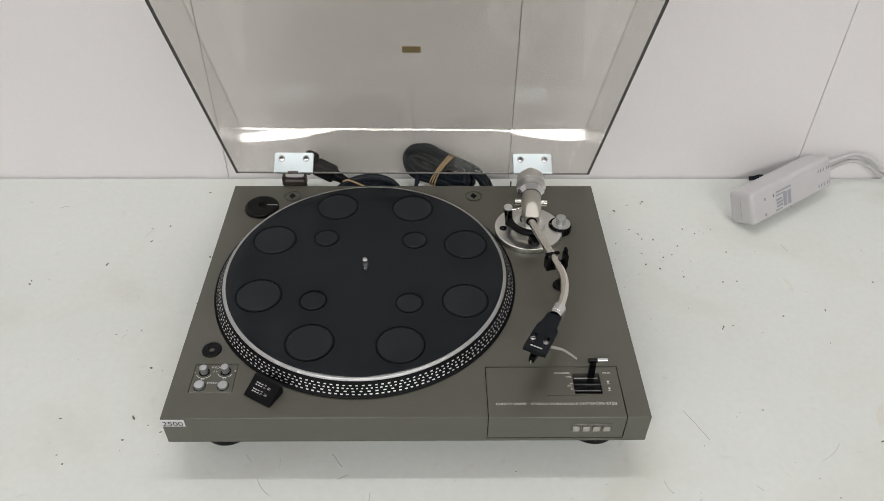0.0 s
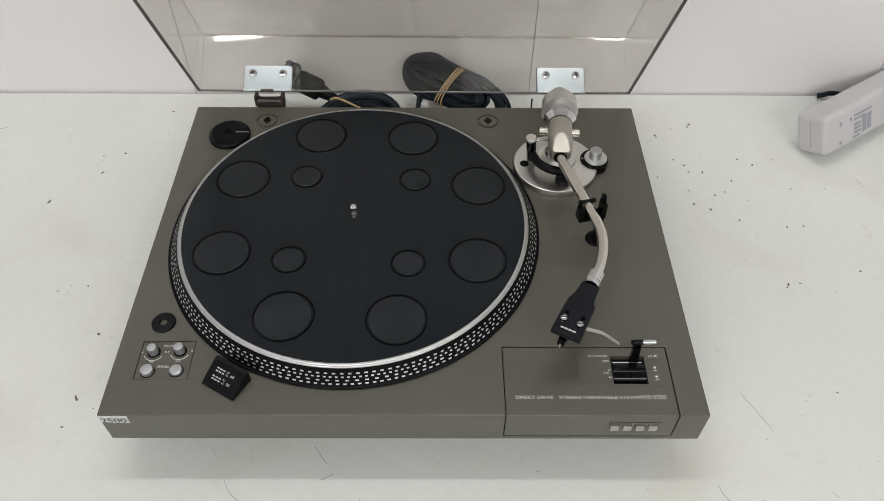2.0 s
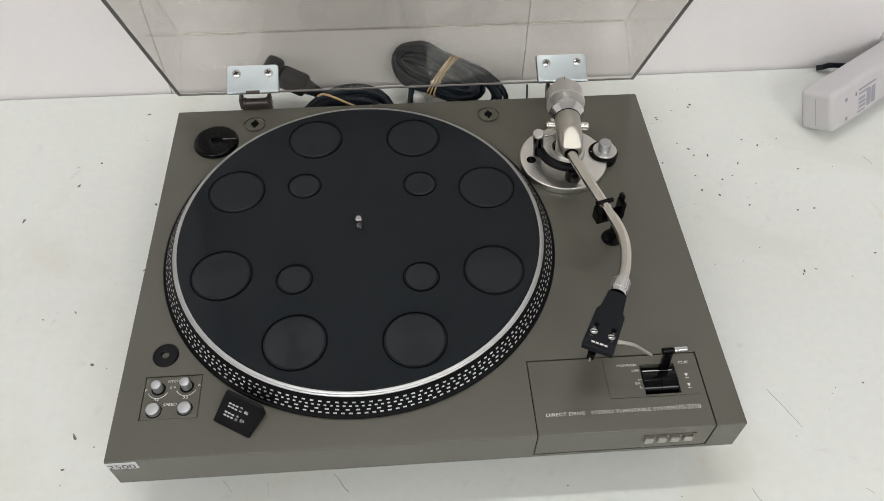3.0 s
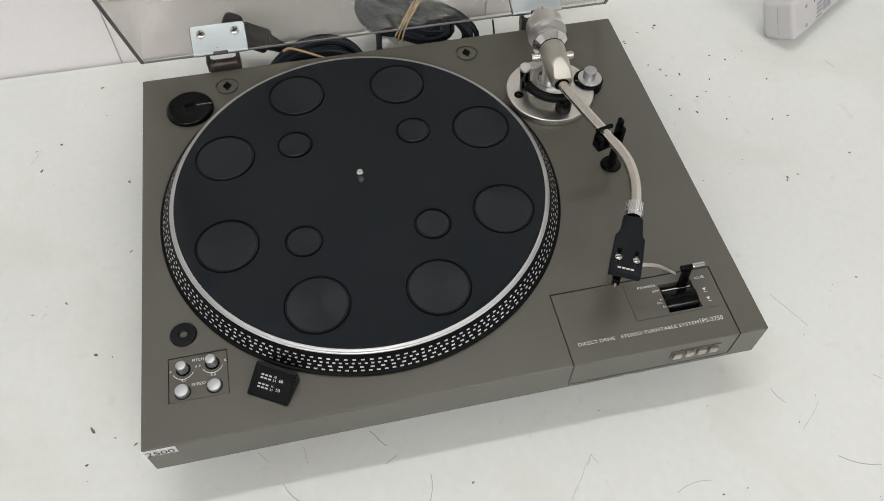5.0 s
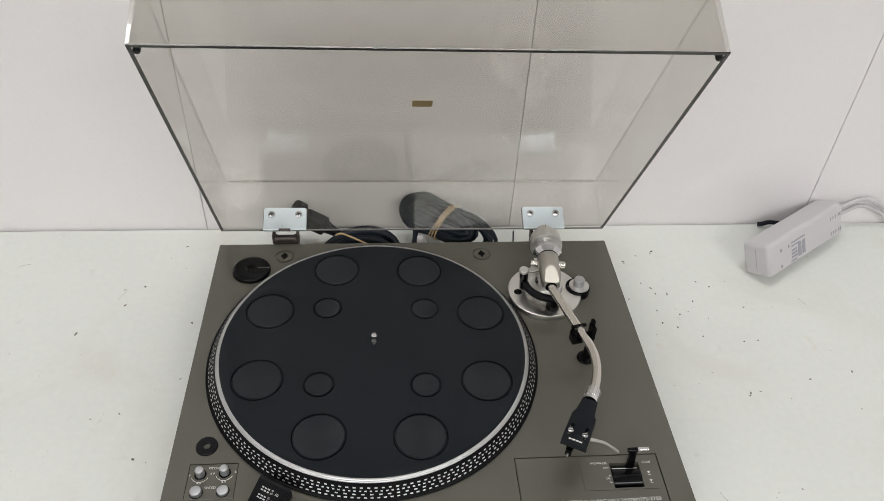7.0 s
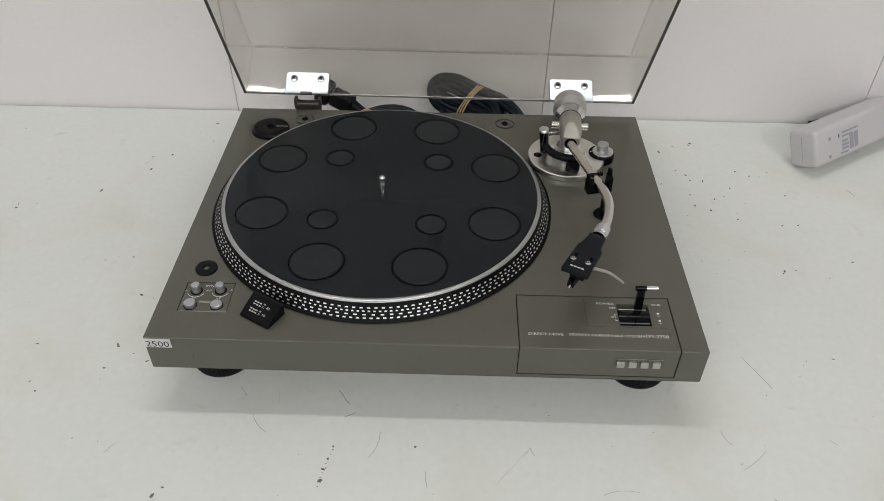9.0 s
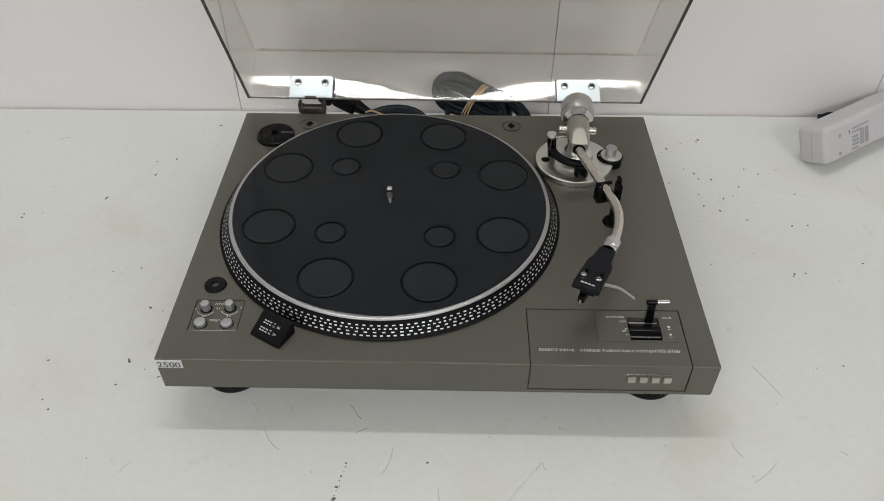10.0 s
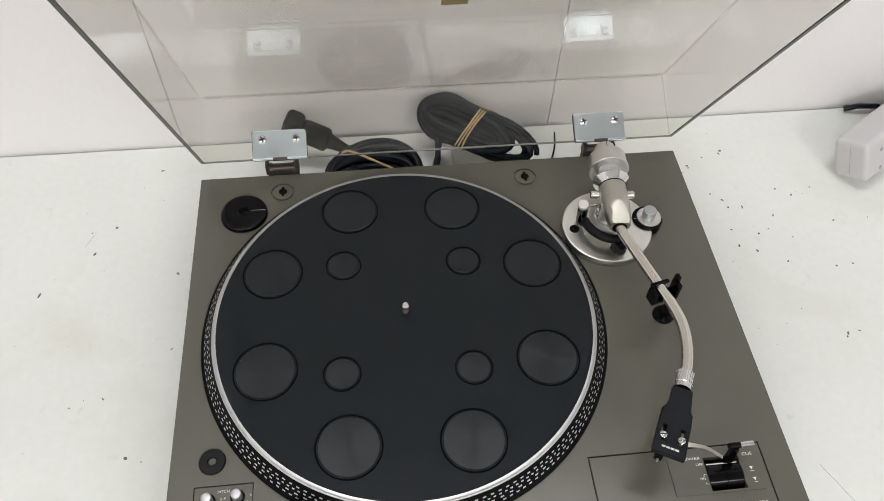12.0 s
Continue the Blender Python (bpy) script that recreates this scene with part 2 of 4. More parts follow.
def prism(outline, z0, z1, bevel=0.0, m=None, bm=None):
    bm = bm or bmesh.new()
    lo = [bm.verts.new((x, y, z0)) for x, y in outline]
    hi = [bm.verts.new((x, y, z1)) for x, y in outline]
    n = len(outline)
    bm.faces.new(lo[::-1])
    top = bm.faces.new(hi)
    for k in range(n):
        bm.faces.new((lo[k], lo[(k + 1) % n], hi[(k + 1) % n], hi[k]))
    if m is not None:
        bmesh.ops.transform(bm, matrix=m, verts=lo + hi)
    if bevel:
        bmesh.ops.bevel(bm, geom=list(top.edges), offset=bevel, segments=2, profile=0.5, affect="EDGES")
    return bm


def carved(bm, cutter):
    """The mesh of bm with the volume of cutter taken out."""
    obs = []
    for b in (bm, cutter):
        me = bpy.data.meshes.new("work")
        bmesh.ops.recalc_face_normals(b, faces=b.faces)
        b.to_mesh(me)
        b.free()
        obs.append(new("work", me))
    mod = obs[0].modifiers.new("cut", "BOOLEAN")
    mod.operation, mod.object, mod.solver, mod.use_self = "DIFFERENCE", obs[1], "EXACT", True
    me = bpy.data.meshes.new_from_object(obs[0].evaluated_get(bpy.context.evaluated_depsgraph_get()))
    for ob in obs:
        bpy.data.objects.remove(ob)
    return me


def lettering(name, body, x0, x1, cap, m, mat, parent, deep=0.0002, label=""):
    """Words in the built-in font, from x0 to x1 along m's x axis, cap metres high, standing on m's x axis."""
    cu = bpy.data.curves.new("work", "FONT")
    cu.body, cu.extrude, cu.resolution_u = body, 0.0, 3
    ob = new("work", cu)
    me = bpy.data.meshes.new_from_object(ob.evaluated_get(bpy.context.evaluated_depsgraph_get()))
    bpy.data.objects.remove(ob)
    co = np.empty(len(me.vertices) * 3)
    me.vertices.foreach_get("co", co)
    co = co.reshape(-1, 3)
    lo, hi = co.min(0), co.max(0)
    co[:, 0] = x0 + (co[:, 0] - lo[0]) / (hi[0] - lo[0]) * (x1 - x0)
    co[:, 1] = co[:, 1] / 0.729 * cap
    co[:, 2] = deep
    me.vertices.foreach_set("co", co.ravel())
    me.transform(m)
    return attach(name, me, mat, parent, label, smooth=False)


# ---- the room ----
WALL_Y = 0.4715
table = tagged(part("worktop", boxed(-1.6, 1.6, -0.34, WALL_Y - 0.0026, -0.04, 0.0, 0.001), M_TABLE), "white laminate worktop with scuffs and grit", "table", kind="structure")
wall_back = tagged(part("wall_north", boxed(-2.4, 2.4, WALL_Y + 0.012, WALL_Y + 0.08, -0.9, 2.3), M_SEAM), "white panelled wall behind the worktop", "wall", kind="structure")
for x0, x1 in ((-2.3, -1.068), (-1.068, -0.667), (-0.667, -0.267), (-0.267, 0.132), (0.132, 0.541), (0.541, 0.941), (0.941, 2.3)):
    part("panel", boxed(x0 + 0.0004, x1 - 0.0004, WALL_Y, WALL_Y + 0.0125, -0.05, 2.29, 0.0005, 1), M_WALL, wall_back)
# Unseen end wall; its grey is chosen to darken reflections in the metal.
tagged(part("wall_south", boxed(-2.4, 2.4, -3.1, -3.0, -0.9, 2.3), M_FAR), "unseen wall, grey tone set to darken metal reflections", "wall", kind="structure")
tagged(part("wall_west", boxed(-2.5, -2.4, -3.1, 0.6, -0.9, 2.3), M_WALL), "plain white wall", "wall", kind="structure")
tagged(part("wall_east", boxed(2.4, 2.5, -3.1, 0.6, -0.9, 2.3), M_WALL), "plain white wall", "wall", kind="structure")
# Unseen floor, kept dark for the same reflections.
tagged(part("floor", boxed(-2.5, 2.5, -3.1, 0.6, -1.0, -0.9), M_FLOOR), "unseen floor, dark tone set to deepen metal reflections", "floor", kind="structure")
tagged(part("ceiling", boxed(-2.5, 2.5, -3.1, 0.6, 2.3, 2.4), M_CEIL), "white ceiling", "ceiling", kind="structure")
# The two wide fixtures are additions that carry the front fill.
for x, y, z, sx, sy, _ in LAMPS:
    lamp = thing("tube_or_fill_fixture", (x, y, z), "white batten light with a long tube" if sy < 0.2 else "unseen light panel added for the light from the front", "ceiling light", "ceiling lights")
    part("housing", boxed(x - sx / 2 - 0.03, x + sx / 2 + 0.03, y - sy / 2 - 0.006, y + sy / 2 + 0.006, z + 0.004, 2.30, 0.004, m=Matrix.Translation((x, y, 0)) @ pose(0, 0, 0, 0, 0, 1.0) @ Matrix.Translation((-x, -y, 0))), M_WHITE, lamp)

# ---- the turntable ----
DK, DEPTH, HALF = 0.0735, 0.352, 0.2225
PX, PY = -0.0478, 0.1811
deck = thing("turntable", (0, DEPTH / 2, 0), "brown-grey direct drive turntable with its smoked lid open", "turntable")

# plinth, with openings for the two inset panels and the sockets
cut = bmesh.new()
box(cut, 0.0735, 0.2007, -0.01, 0.0597, DK - 0.0314, DK + 0.01)
box(cut, -0.2042, -0.1632, 0.0298, 0.0642, DK - 0.004, DK + 0.01)
for x in (-0.148, 0.074):
    disc(x, 0.330, DK - 0.0015, DK + 0.01, 0.0105, segs=32, bm=cut)
body = carved(boxed(-HALF, HALF, 0, DEPTH, DK - 0.036, DK, 0.0013, 3), cut)
plinth = attach("plinth", body, M_PLINTH, deck, "brown-grey satin lacquered plinth")

# power and cue panel, wrapped over the front edge
cut = boxed(0.1562, 0.1822, 0.0268, 0.0512, DK - 0.014, DK + 0.01)
for x0, x1, y0, y1 in ((0.1296, 0.130, 0.0252, 0.0572), (0.130, 0.1945, 0.0248, 0.0252)):
    box(cut, x0, x1, y0, y1, DK - 0.0006, DK + 0.01)
body = carved(boxed(0.0741, 0.2001, 0.0, 0.0591, DK - 0.0308, DK, 0.0010, 3), cut)
panel = attach("control_panel", body, M_PLINTH, deck, "inset control panel with pale lettering")
flat = Matrix.Translation((0, 0, DK))


def words(body, x0, x1, y, cap, parent, name="lettering"):
    lettering(name, body, x0, x1, cap, flat @ Matrix.Translation((0, y, 0)), M_PRINT, parent)


words("DIRECT DRIVE", 0.0818, 0.1095, 0.0140, 0.0027, panel)
words("STEREO TURNTABLE SYSTEM", 0.1140, 0.1740, 0.0140, 0.0027, panel)
words("PS-3750", 0.1770, 0.1930, 0.0138, 0.0036, panel)
part("dividing_line", boxed(0.1754, 0.1757, 0.0133, 0.0181, DK, DK + 0.0001), M_PRINT, panel, smooth=False)
words("POWER", 0.1398, 0.1545, 0.0502, 0.0021, panel)
words("OFF", 0.1498, 0.1552, 0.0455, 0.0019, panel)
words("ON", 0.1500, 0.1538, 0.0352, 0.0019, panel)
words("CUE", 0.1856, 0.1932, 0.0502, 0.0021, panel)
for y0, y1 in ((0.0388, 0.0391), (0.0320, 0.0323)):
    part("switch_mark", boxed(0.1535, 0.1554, y0, y1, DK, DK + 0.0001), M_PRINT, panel, smooth=False)
part("switch_mark", boxed(0.1533, 0.1536, 0.0375, 0.0391, DK, DK + 0.0001), M_PRINT, panel, smooth=False)
part("switch_mark", boxed(0.1533, 0.1536, 0.0320, 0.0336, DK, DK + 0.0001), M_PRINT, panel, smooth=False)
for y in (0.0405, 0.0325):
    part("arrow", prism(((0.1892, y - 0.0010), (0.1906, y + 0.0014), (0.1878, y + 0.0014)), DK, DK + 0.0001), M_PRINT, panel, smooth=False)
    part("arrow_bar", boxed(0.1878, 0.1906, y - 0.0022, y - 0.0019, DK, DK + 0.0001), M_PRINT, panel, smooth=False)
roller = part("switch_roller", rod((0.1566, 0.0385, DK - 0.0085), (0.1818, 0.0385, DK - 0.0085), [(0, 0), (0.0102, 0), (0.0104, 0.0004), (0.0104, 0.0126), (0.0100, 0.0128), (0.0104, 0.0130), (0.0104, 0.0248), (0.0102, 0.0252), (0, 0.0252)], 40), M_BLACK, deck, "black power switch roller in its well")
part("index_line", boxed(0.158, 0.1805, 0.0458, 0.0467, DK - 0.0024, DK - 0.0012), M_PRINT, roller, "white index line")
cue = part("cue_lever", prism(((0.1708, -0.001), (0.1772, -0.001), (0.1768, 0.021), (0.1712, 0.021)), -0.0016, 0.0016, 0.0, Matrix.Translation((0, 0.0475, DK - 0.003)) @ pose(0, 0, 0, 84, 0, 0)), M_BLACK, deck, "black cue lever with a bright tip")
part("cross_bar", rod((0.1695, 0.0512, DK + 0.0185), (0.1782, 0.0515, DK + 0.0185), [(0, 0), (0.0017, 0), (0.0022, 0.0005), (0.0022, 0.0087), (0, 0.0087)], 20), M_BLACK, cue)
part("bright_tip", rod((0.1782, 0.0515, DK + 0.0185), (0.1880, 0.0518, DK + 0.0185), [(0, 0), (0.0020, 0), (0.0020, 0.0092), (0.0016, 0.0098), (0, 0.0098)], 20), M_CHROME, cue, "bright metal lever tip")

# raised maker's badge on the front, as plain blocks
badge = part("badge_back", boxed(0.1500, 0.1885, -0.0006, 0.0004, DK - 0.0195, DK - 0.0095, 0.0002, 1), M_PLINTH, deck)
for n in range(4):
    x = 0.1512 + n * 0.0094
    part("badge_block", boxed(x, x + 0.0068, -0.0030, 0.0002, DK - 0.0178, DK - 0.0112, 0.0010, 2), M_BLOCK, badge, "bright raised badge block")

# lot sticker
stick = part("number_sticker", boxed(-0.2222, -0.2010, -0.0003, 0.0003, DK - 0.0108, DK - 0.0012), M_LABEL, deck, "white paper sticker with a printed number", smooth=False)
lettering("lettering", "2500", -0.2208, -0.2024, 0.0066, pose(0, -0.0006, DK - 0.0094, 90, 0, 0), M_INK, stick)
part("chip", prism(((-0.1872, 0.0), (-0.1862, 0.0006), (-0.1850, 0.0042), (-0.1858, 0.0046)), -0.0001, 0.0001, 0, pose(0, 0, DK - 0.023, 90, 0, 0)), M_INK, plinth, "small dark paint chip")

# speed panel
plate = part("speed_panel", boxed(-0.2038, -0.1636, 0.0302, 0.0638, DK - 0.004, DK - 0.0001, 0.0004, 1), M_PLINTH, deck, "inset speed control panel")
words("PITCH", -0.1875, -0.1795, 0.0585, 0.0021, plate)
words("SPEED", -0.1885, -0.1790, 0.0400, 0.0021, plate)
words("45", -0.1958, -0.1922, 0.0446, 0.0020, plate)
words("33", -0.1755, -0.1719, 0.0450, 0.0020, plate)
for x, y in ((-0.1938, 0.0538), (-0.1738, 0.0548)):
    words("F", x - 0.0092, x - 0.0078, y - 0.0012, 0.0017, plate)
    words("S", x + 0.0082, x + 0.0097, y - 0.0002, 0.0017, plate)
    arc = [(x + 0.0074 * math.cos(a), y + 0.0074 * math.sin(a), DK) for a in (radians(205 + 13 * k) for k in range(11))]
    part("scale_arc", tube(arc, 0.00025, 6), M_PRINT, plate)
    part("knob_collar", disc(x, y, DK - 0.002, DK + 0.0003, 0.0052), M_BLACK, plate)
    part("pitch_knob", disc(x, y, DK, DK + 0.0076, 0.0037, 0.0007), M_KNOB, plate, "small brushed pitch knob")
for x, y, h in ((-0.1945, 0.0366, 0.0042), (-0.1730, 0.0372, 0.0028)):
    part("button_well", disc(x, y, DK - 0.002, DK + 0.0002, 0.0057), M_BLACK, plate)
    part("speed_button", disc(x, y, DK, DK + h, 0.0048, 0.0007), M_KNOB, plate, "round brushed speed button")

# platter with its flared strobe rim
profile = [(0, DK + 0.001), (0.1592, DK + 0.0003), (0.1602, DK + 0.0006), (0.1604, DK + 0.0012), (0.1600, DK + 0.0017), (0.1583, DK + 0.0021), (0.1496, DK + 0.0138), (0.1440, DK + 0.0138), (0, DK + 0.0140)]
at_hub = Matrix.Translation((PX, PY, 0))
platter = part("platter", lathe(profile, 180, at_hub), M_RIM, deck, "cast platter with a black strobe rim")
part("platter_edge", lathe([(0.1440, DK + 0.0130), (0.1492, DK + 0.0130), (0.1498, DK + 0.0134), (0.1499, DK + 0.0140), (0.1496, DK + 0.0144), (0.1489, DK + 0.0145), (0.1486, DK + 0.0149), (0.1473, DK + 0.0153), (0.1440, DK + 0.0151)], 180, at_hub), M_RING, platter, "turned aluminium platter edge")
dots = bmesh.new()
slope = Vector((0.0087, -0.0117)).normalized()
for row, (count, frac) in enumerate(((160, 0.36), (216, 0.59), (133, 0.82), (180, 1.05))):
    r, z = 0.1496 + frac * 0.0071, DK + 0.0138 - frac * 0.0098
    for k in range(count):
        a0 = 2 * math.pi * (k + 0.13 * row) / count
        wide = (0.0025, 0.0020, 0.0028, 0.0026)[row] / r
        quad = []
        for da, d in ((0, -0.00058), (wide, -0.00058), (wide, 0.00058), (0, 0.00058)):
            rr, zz = r + slope.x * d + 0.00013, z + slope.y * d + 0.00009
            quad.append(dots.verts.new((PX + rr * math.cos(a0 + da), PY + rr * math.sin(a0 + da), zz)))
        dots.faces.new(quad)
tagged(part("strobe_dots", dots, M_DOT, platter, "rows of white strobe marks", smooth=False), kind="stuff")
mat = part("rubber_mat", lathe([(0, DK + 0.0150), (0.1461, DK + 0.0144), (0.1463, DK + 0.0154), (0.1459, DK + 0.0158), (0.0, DK + 0.0156)], 160, at_hub), M_MAT, deck, "black rubber platter mat with raised rings")


def mat_ring(dist, ang, r):
    """A pad of fine grooves inside a thin raised ring and a shallow moat."""
    x, y = MX + dist * math.cos(radians(ang)), MY + dist * math.sin(radians(ang))
    here = Matrix.Translation((x, y, 0))
    part("raised_ring", lathe([(r - 0.00065, DK + 0.0153), (r - 0.0005, DK + 0.0162), (r, DK + 0.0165), (r + 0.0005, DK + 0.0162), (r + 0.00065, DK + 0.0153)], 64, here), M_RIB, mat)
    part("mat_pad", lathe([(0, DK + 0.0161), (r - 0.0022, DK + 0.0160), (r - 0.0017, DK + 0.0154)], 64, here), M_PAD, mat)


MX, MY, TWIST = PX + 0.0002, PY + 0.0006, -2.1
for k in range(8):
    mat_ring(0.1148, TWIST + 22.5 + 45 * k, 0.0236)
for k in range(4):
    mat_ring(0.0696, TWIST + 45 + 90 * k, 0.0139)
spindle = part("spindle", lathe([(0, DK + 0.016), (0.0036, DK + 0.0154), (0.0036, DK + 0.0215), (0.0030, DK + 0.0232), (0.0021, DK + 0.0262), (0.0021, DK + 0.0272), (0.0027, DK + 0.0280), (0.0028, DK + 0.0298), (0.0020, DK + 0.0310), (0, DK + 0.0313)], 28, at_hub), M_CHROME, deck, "polished steel spindle")

# strobe lamp block
dirx = Vector((0.0245, -0.0142)).normalized()
diry = Vector((-dirx.y, dirx.x))
block_m = Matrix(((dirx.x, diry.x, 0, -0.1517), (dirx.y, diry.y, 0, 0.0265), (0, 0, 1, DK), (0, 0, 0, 1)))
bm = bmesh.new()
side = [(0.0, 0.0), (0.0, 0.0016), (0.0185, 0.0115), (0.0212, 0.0115), (0.0212, 0.0)]
lo = [bm.verts.new((0, y, z)) for y, z in side]
hi = [bm.verts.new((0.0302, y, z)) for y, z in side]
bm.faces.new(lo)
bm.faces.new(hi[::-1])
for k in range(5):
    bm.faces.new((lo[k], hi[k], hi[(k + 1) % 5], lo[(k + 1) % 5]))
bmesh.ops.bevel(bm, geom=list(bm.edges), offset=0.0006, segments=2, affect="EDGES")
bmesh.ops.transform(bm, matrix=block_m, verts=bm.verts)
strobe = part("strobe_block", bm, M_MATTE, deck, "black wedge-shaped strobe lamp block with white legends")
face_m = block_m @ Matrix.Translation((0, 0, 0.0017)) @ pose(0, 0, 0, math.degrees(math.atan2(0.0102, 0.019)), 0, 0)
for row, y in enumerate((0.0062, 0.0084, 0.0126, 0.0148)):
    for col in range(3):
        x = 0.0058 + 0.0028 * col + 0.0004 * (row // 2)
        part("legend_mark", boxed(x, x + 0.0020, y, y + 0.0011, 0, 0.00015, m=face_m), M_LEGEND, strobe, smooth=False)
for body, x, y, cap in (("33", 0.0150, 0.0062, 0.0015), ("45", 0.0150, 0.0086, 0.0015), ("50", 0.0192, 0.0068, 0.0022), ("33", 0.0154, 0.0126, 0.0015), ("45", 0.0154, 0.0150, 0.0015), ("60", 0.0196, 0.0132, 0.0022)):
    lettering("lettering", body, x, x + cap * 1.35, cap, face_m @ Matrix.Translation((0, y, 0)), M_PRINT, strobe)

# sockets for the transit screws, grommet
for x in (-0.148, 0.074):
    m = Matrix.Translation((x, 0.3305, DK - 0.0002)) @ pose(0, 0, 0, -4, 0, 0)
    ring = part("transit_socket", lathe([(0, -0.0010), (0, 0.0004), (0.0088, 0.0004), (0.0093, 0.0), (0.0093, -0.0010)], 36, m), M_PLINTH, deck, "round transit screw socket")
    # Hole and slot are flat dark pieces; their inner shade is painted.
    part("socket_hole_shade", lathe([(0, 0.0003), (0.0038, 0.0003), (0.0038, 0.0006), (0, 0.0006)], 28, m), M_DARKHOLE, ring)
    part("socket_slot_shade", boxed(-0.0011, 0.0011, -0.0058, 0.0058, 0.0002, 0.00062, m=m), M_DARKHOLE, ring, smooth=False)
part("rubber_grommet", lathe([(0.0028, DK), (0.0028, DK + 0.0012), (0.0034, DK + 0.0018), (0.0088, DK + 0.0018), (0.0094, DK + 0.0012), (0.0096, DK)], 40, Matrix.Translation((-0.1928, 0.0815, 0))), M_MATTE, deck, "flat black rubber grommet")
for x in (-0.181, 0.184):
    for y in (0.047, 0.305):
        foot = part("foot", lathe([(0, 0.0), (0.0245, 0.0), (0.0262, 0.0015), (0.0270, 0.0045), (0.0270, 0.0200), (0.0215, 0.0225), (0.0215, 0.038), (0, 0.038)], 56, Matrix.Translation((x, y, 0))), M_MATTE, deck, "black ribbed rubber foot")
        ribs = bmesh.new()
        for k in range(44):
            a = 2 * math.pi * k / 44
            box(ribs, 0.0266, 0.0275, -0.0007, 0.0007, 0.005, 0.0195, m=Matrix.Translation((x, y, 0)) @ pose(0, 0, 0, 0, 0, math.degrees(a)))
        tagged(part("foot_ribs", ribs, M_MATTE, foot, smooth=False), kind="stuff")

# ---- tonearm ----
BX, BY = 0.1345, 0.2620
base = part("tonearm_base", lathe([(0, DK), (0.0386, DK), (0.0392, DK + 0.0006), (0.0394, DK + 0.0046), (0.0388, DK + 0.0060), (0.0378, DK + 0.0066), (0, DK + 0.0067)], 96, Matrix.Translation((BX, BY, 0))), M_SPUN, deck, "satin aluminium tonearm base disc")
part("pivot_drum", lathe([(0, DK + 0.0064), (0.0182, DK + 0.0064), (0.0184, DK + 0.0070), (0.0182, DK + 0.0108), (0.0174, DK + 0.0116), (0, DK + 0.0117)], 64, Matrix.Translation((0.1362, 0.268, 0))), M_SPUN, base, "raised satin aluminium drum")
part("base_screw", disc(0.1052, 0.2605, DK + 0.0060, DK + 0.0070, 0.0044), M_DARKHOLE, base, "dark screw in the base")
part("screw_head", disc(0.1052, 0.2605, DK + 0.0068, DK + 0.0073, 0.0019, 0.0003), M_SMOKE, base)
part("pivot_column", disc(0.1362, 0.268, DK + 0.0112, DK + 0.028, 0.0085), M_ALU, base)
part("pivot_washer", lathe([(0.0088, DK + 0.0114), (0.0118, DK + 0.0114), (0.0118, DK + 0.0140), (0.0088, DK + 0.0140)], 36, Matrix.Translation((0.1362, 0.268, 0))), M_CHROME, base)
knob = part("antiskate_dial", disc(0.1715, 0.2660, DK, DK + 0.0085, 0.0133, 0.001), M_BLACK, deck, "black anti-skating dial with a metal knob")
part("dial_plate", disc(0.1728, 0.2662, DK + 0.008, DK + 0.0098, 0.0108), M_ALU, knob)
part("dial_knob", disc(0.1720, 0.2664, DK + 0.009, DK + 0.0185, 0.0057, 0.0007), M_KNOB, knob)
part("dial_mark", boxed(-0.0122, -0.0102, -0.0002, 0.0002, DK + 0.0084, DK + 0.0087, m=Matrix.Translation((0.1715, 0.2660, 0))), M_PRINT, knob, smooth=False)
post = part("lift_post", rod((0.1125, 0.2680, DK + 0.0066), (0.1095, 0.2645, DK + 0.0330), [(0, 0), (0.0044, 0), (0.0046, 0.0004), (0.0046, 0.0262), (0, 0.0262)], 28), M_SMOKE, deck, "polished lift post, dark reflections in its colour, with a bright cap")
part("lift_cap", rod((0.1095, 0.2645, DK + 0.0328), (0.1092, 0.2641, DK + 0.0360), [(0, 0), (0.0049, 0), (0.0050, 0.0022), (0.0044, 0.0030), (0, 0.0031)], 24), M_ALU, post)
part("link_rod", rod((0.1100, 0.2650, DK + 0.0300), (0.1290, 0.2680, DK + 0.0300), [(0, 0), (0.0010, 0), (0.0010, 0.0192), (0, 0.0192)], 12), M_CHROME, post)
lift = part("lift_column", disc(0.1385, 0.2365, DK + 0.0064, DK + 0.0185, 0.0070), M_BLACK, deck, "black lift column with a curved rest bar")
arc = [(BX + 0.0035 + 0.0262 * math.cos(a), BY + 0.0015 + 0.0262 * math.sin(a), DK + 0.0185) for a in (radians(188 + 9.5 * k) for k in range(11))]
part("rest_bar", tube(arc, 0.0040, 14, flat=0.8), M_MATTE, lift)

AXIS = Vector((-0.0080, -0.0950, 0.0)).normalized()
ARM_Z = DK + 0.0385
piv = Vector((0.1358, 0.2700, ARM_Z))


def on_axis(d, dz=0.0):
    """A place d metres ahead of the pivot along the arm."""
    p = piv + AXIS * d
    return (p.x, p.y, p.z + dz)


bm = rod(on_axis(-0.0085), on_axis(0.0345), [(0, 0), (0.0106, 0), (0.0112, 0.0006), (0.0113, 0.022), (0.0104, 0.033), (0.0092, 0.041), (0.0080, 0.043), (0, 0.043)], 40)
bmesh.ops.bisect_plane(bm, geom=list(bm.verts) + list(bm.edges) + list(bm.faces), plane_co=on_axis(0.0345, 0.0050), plane_no=AXIS * 0.33 + Vector((0, 0, 1)), clear_outer=True)
bmesh.ops.holes_fill(bm, edges=[e for e in bm.edges if e.is_boundary])
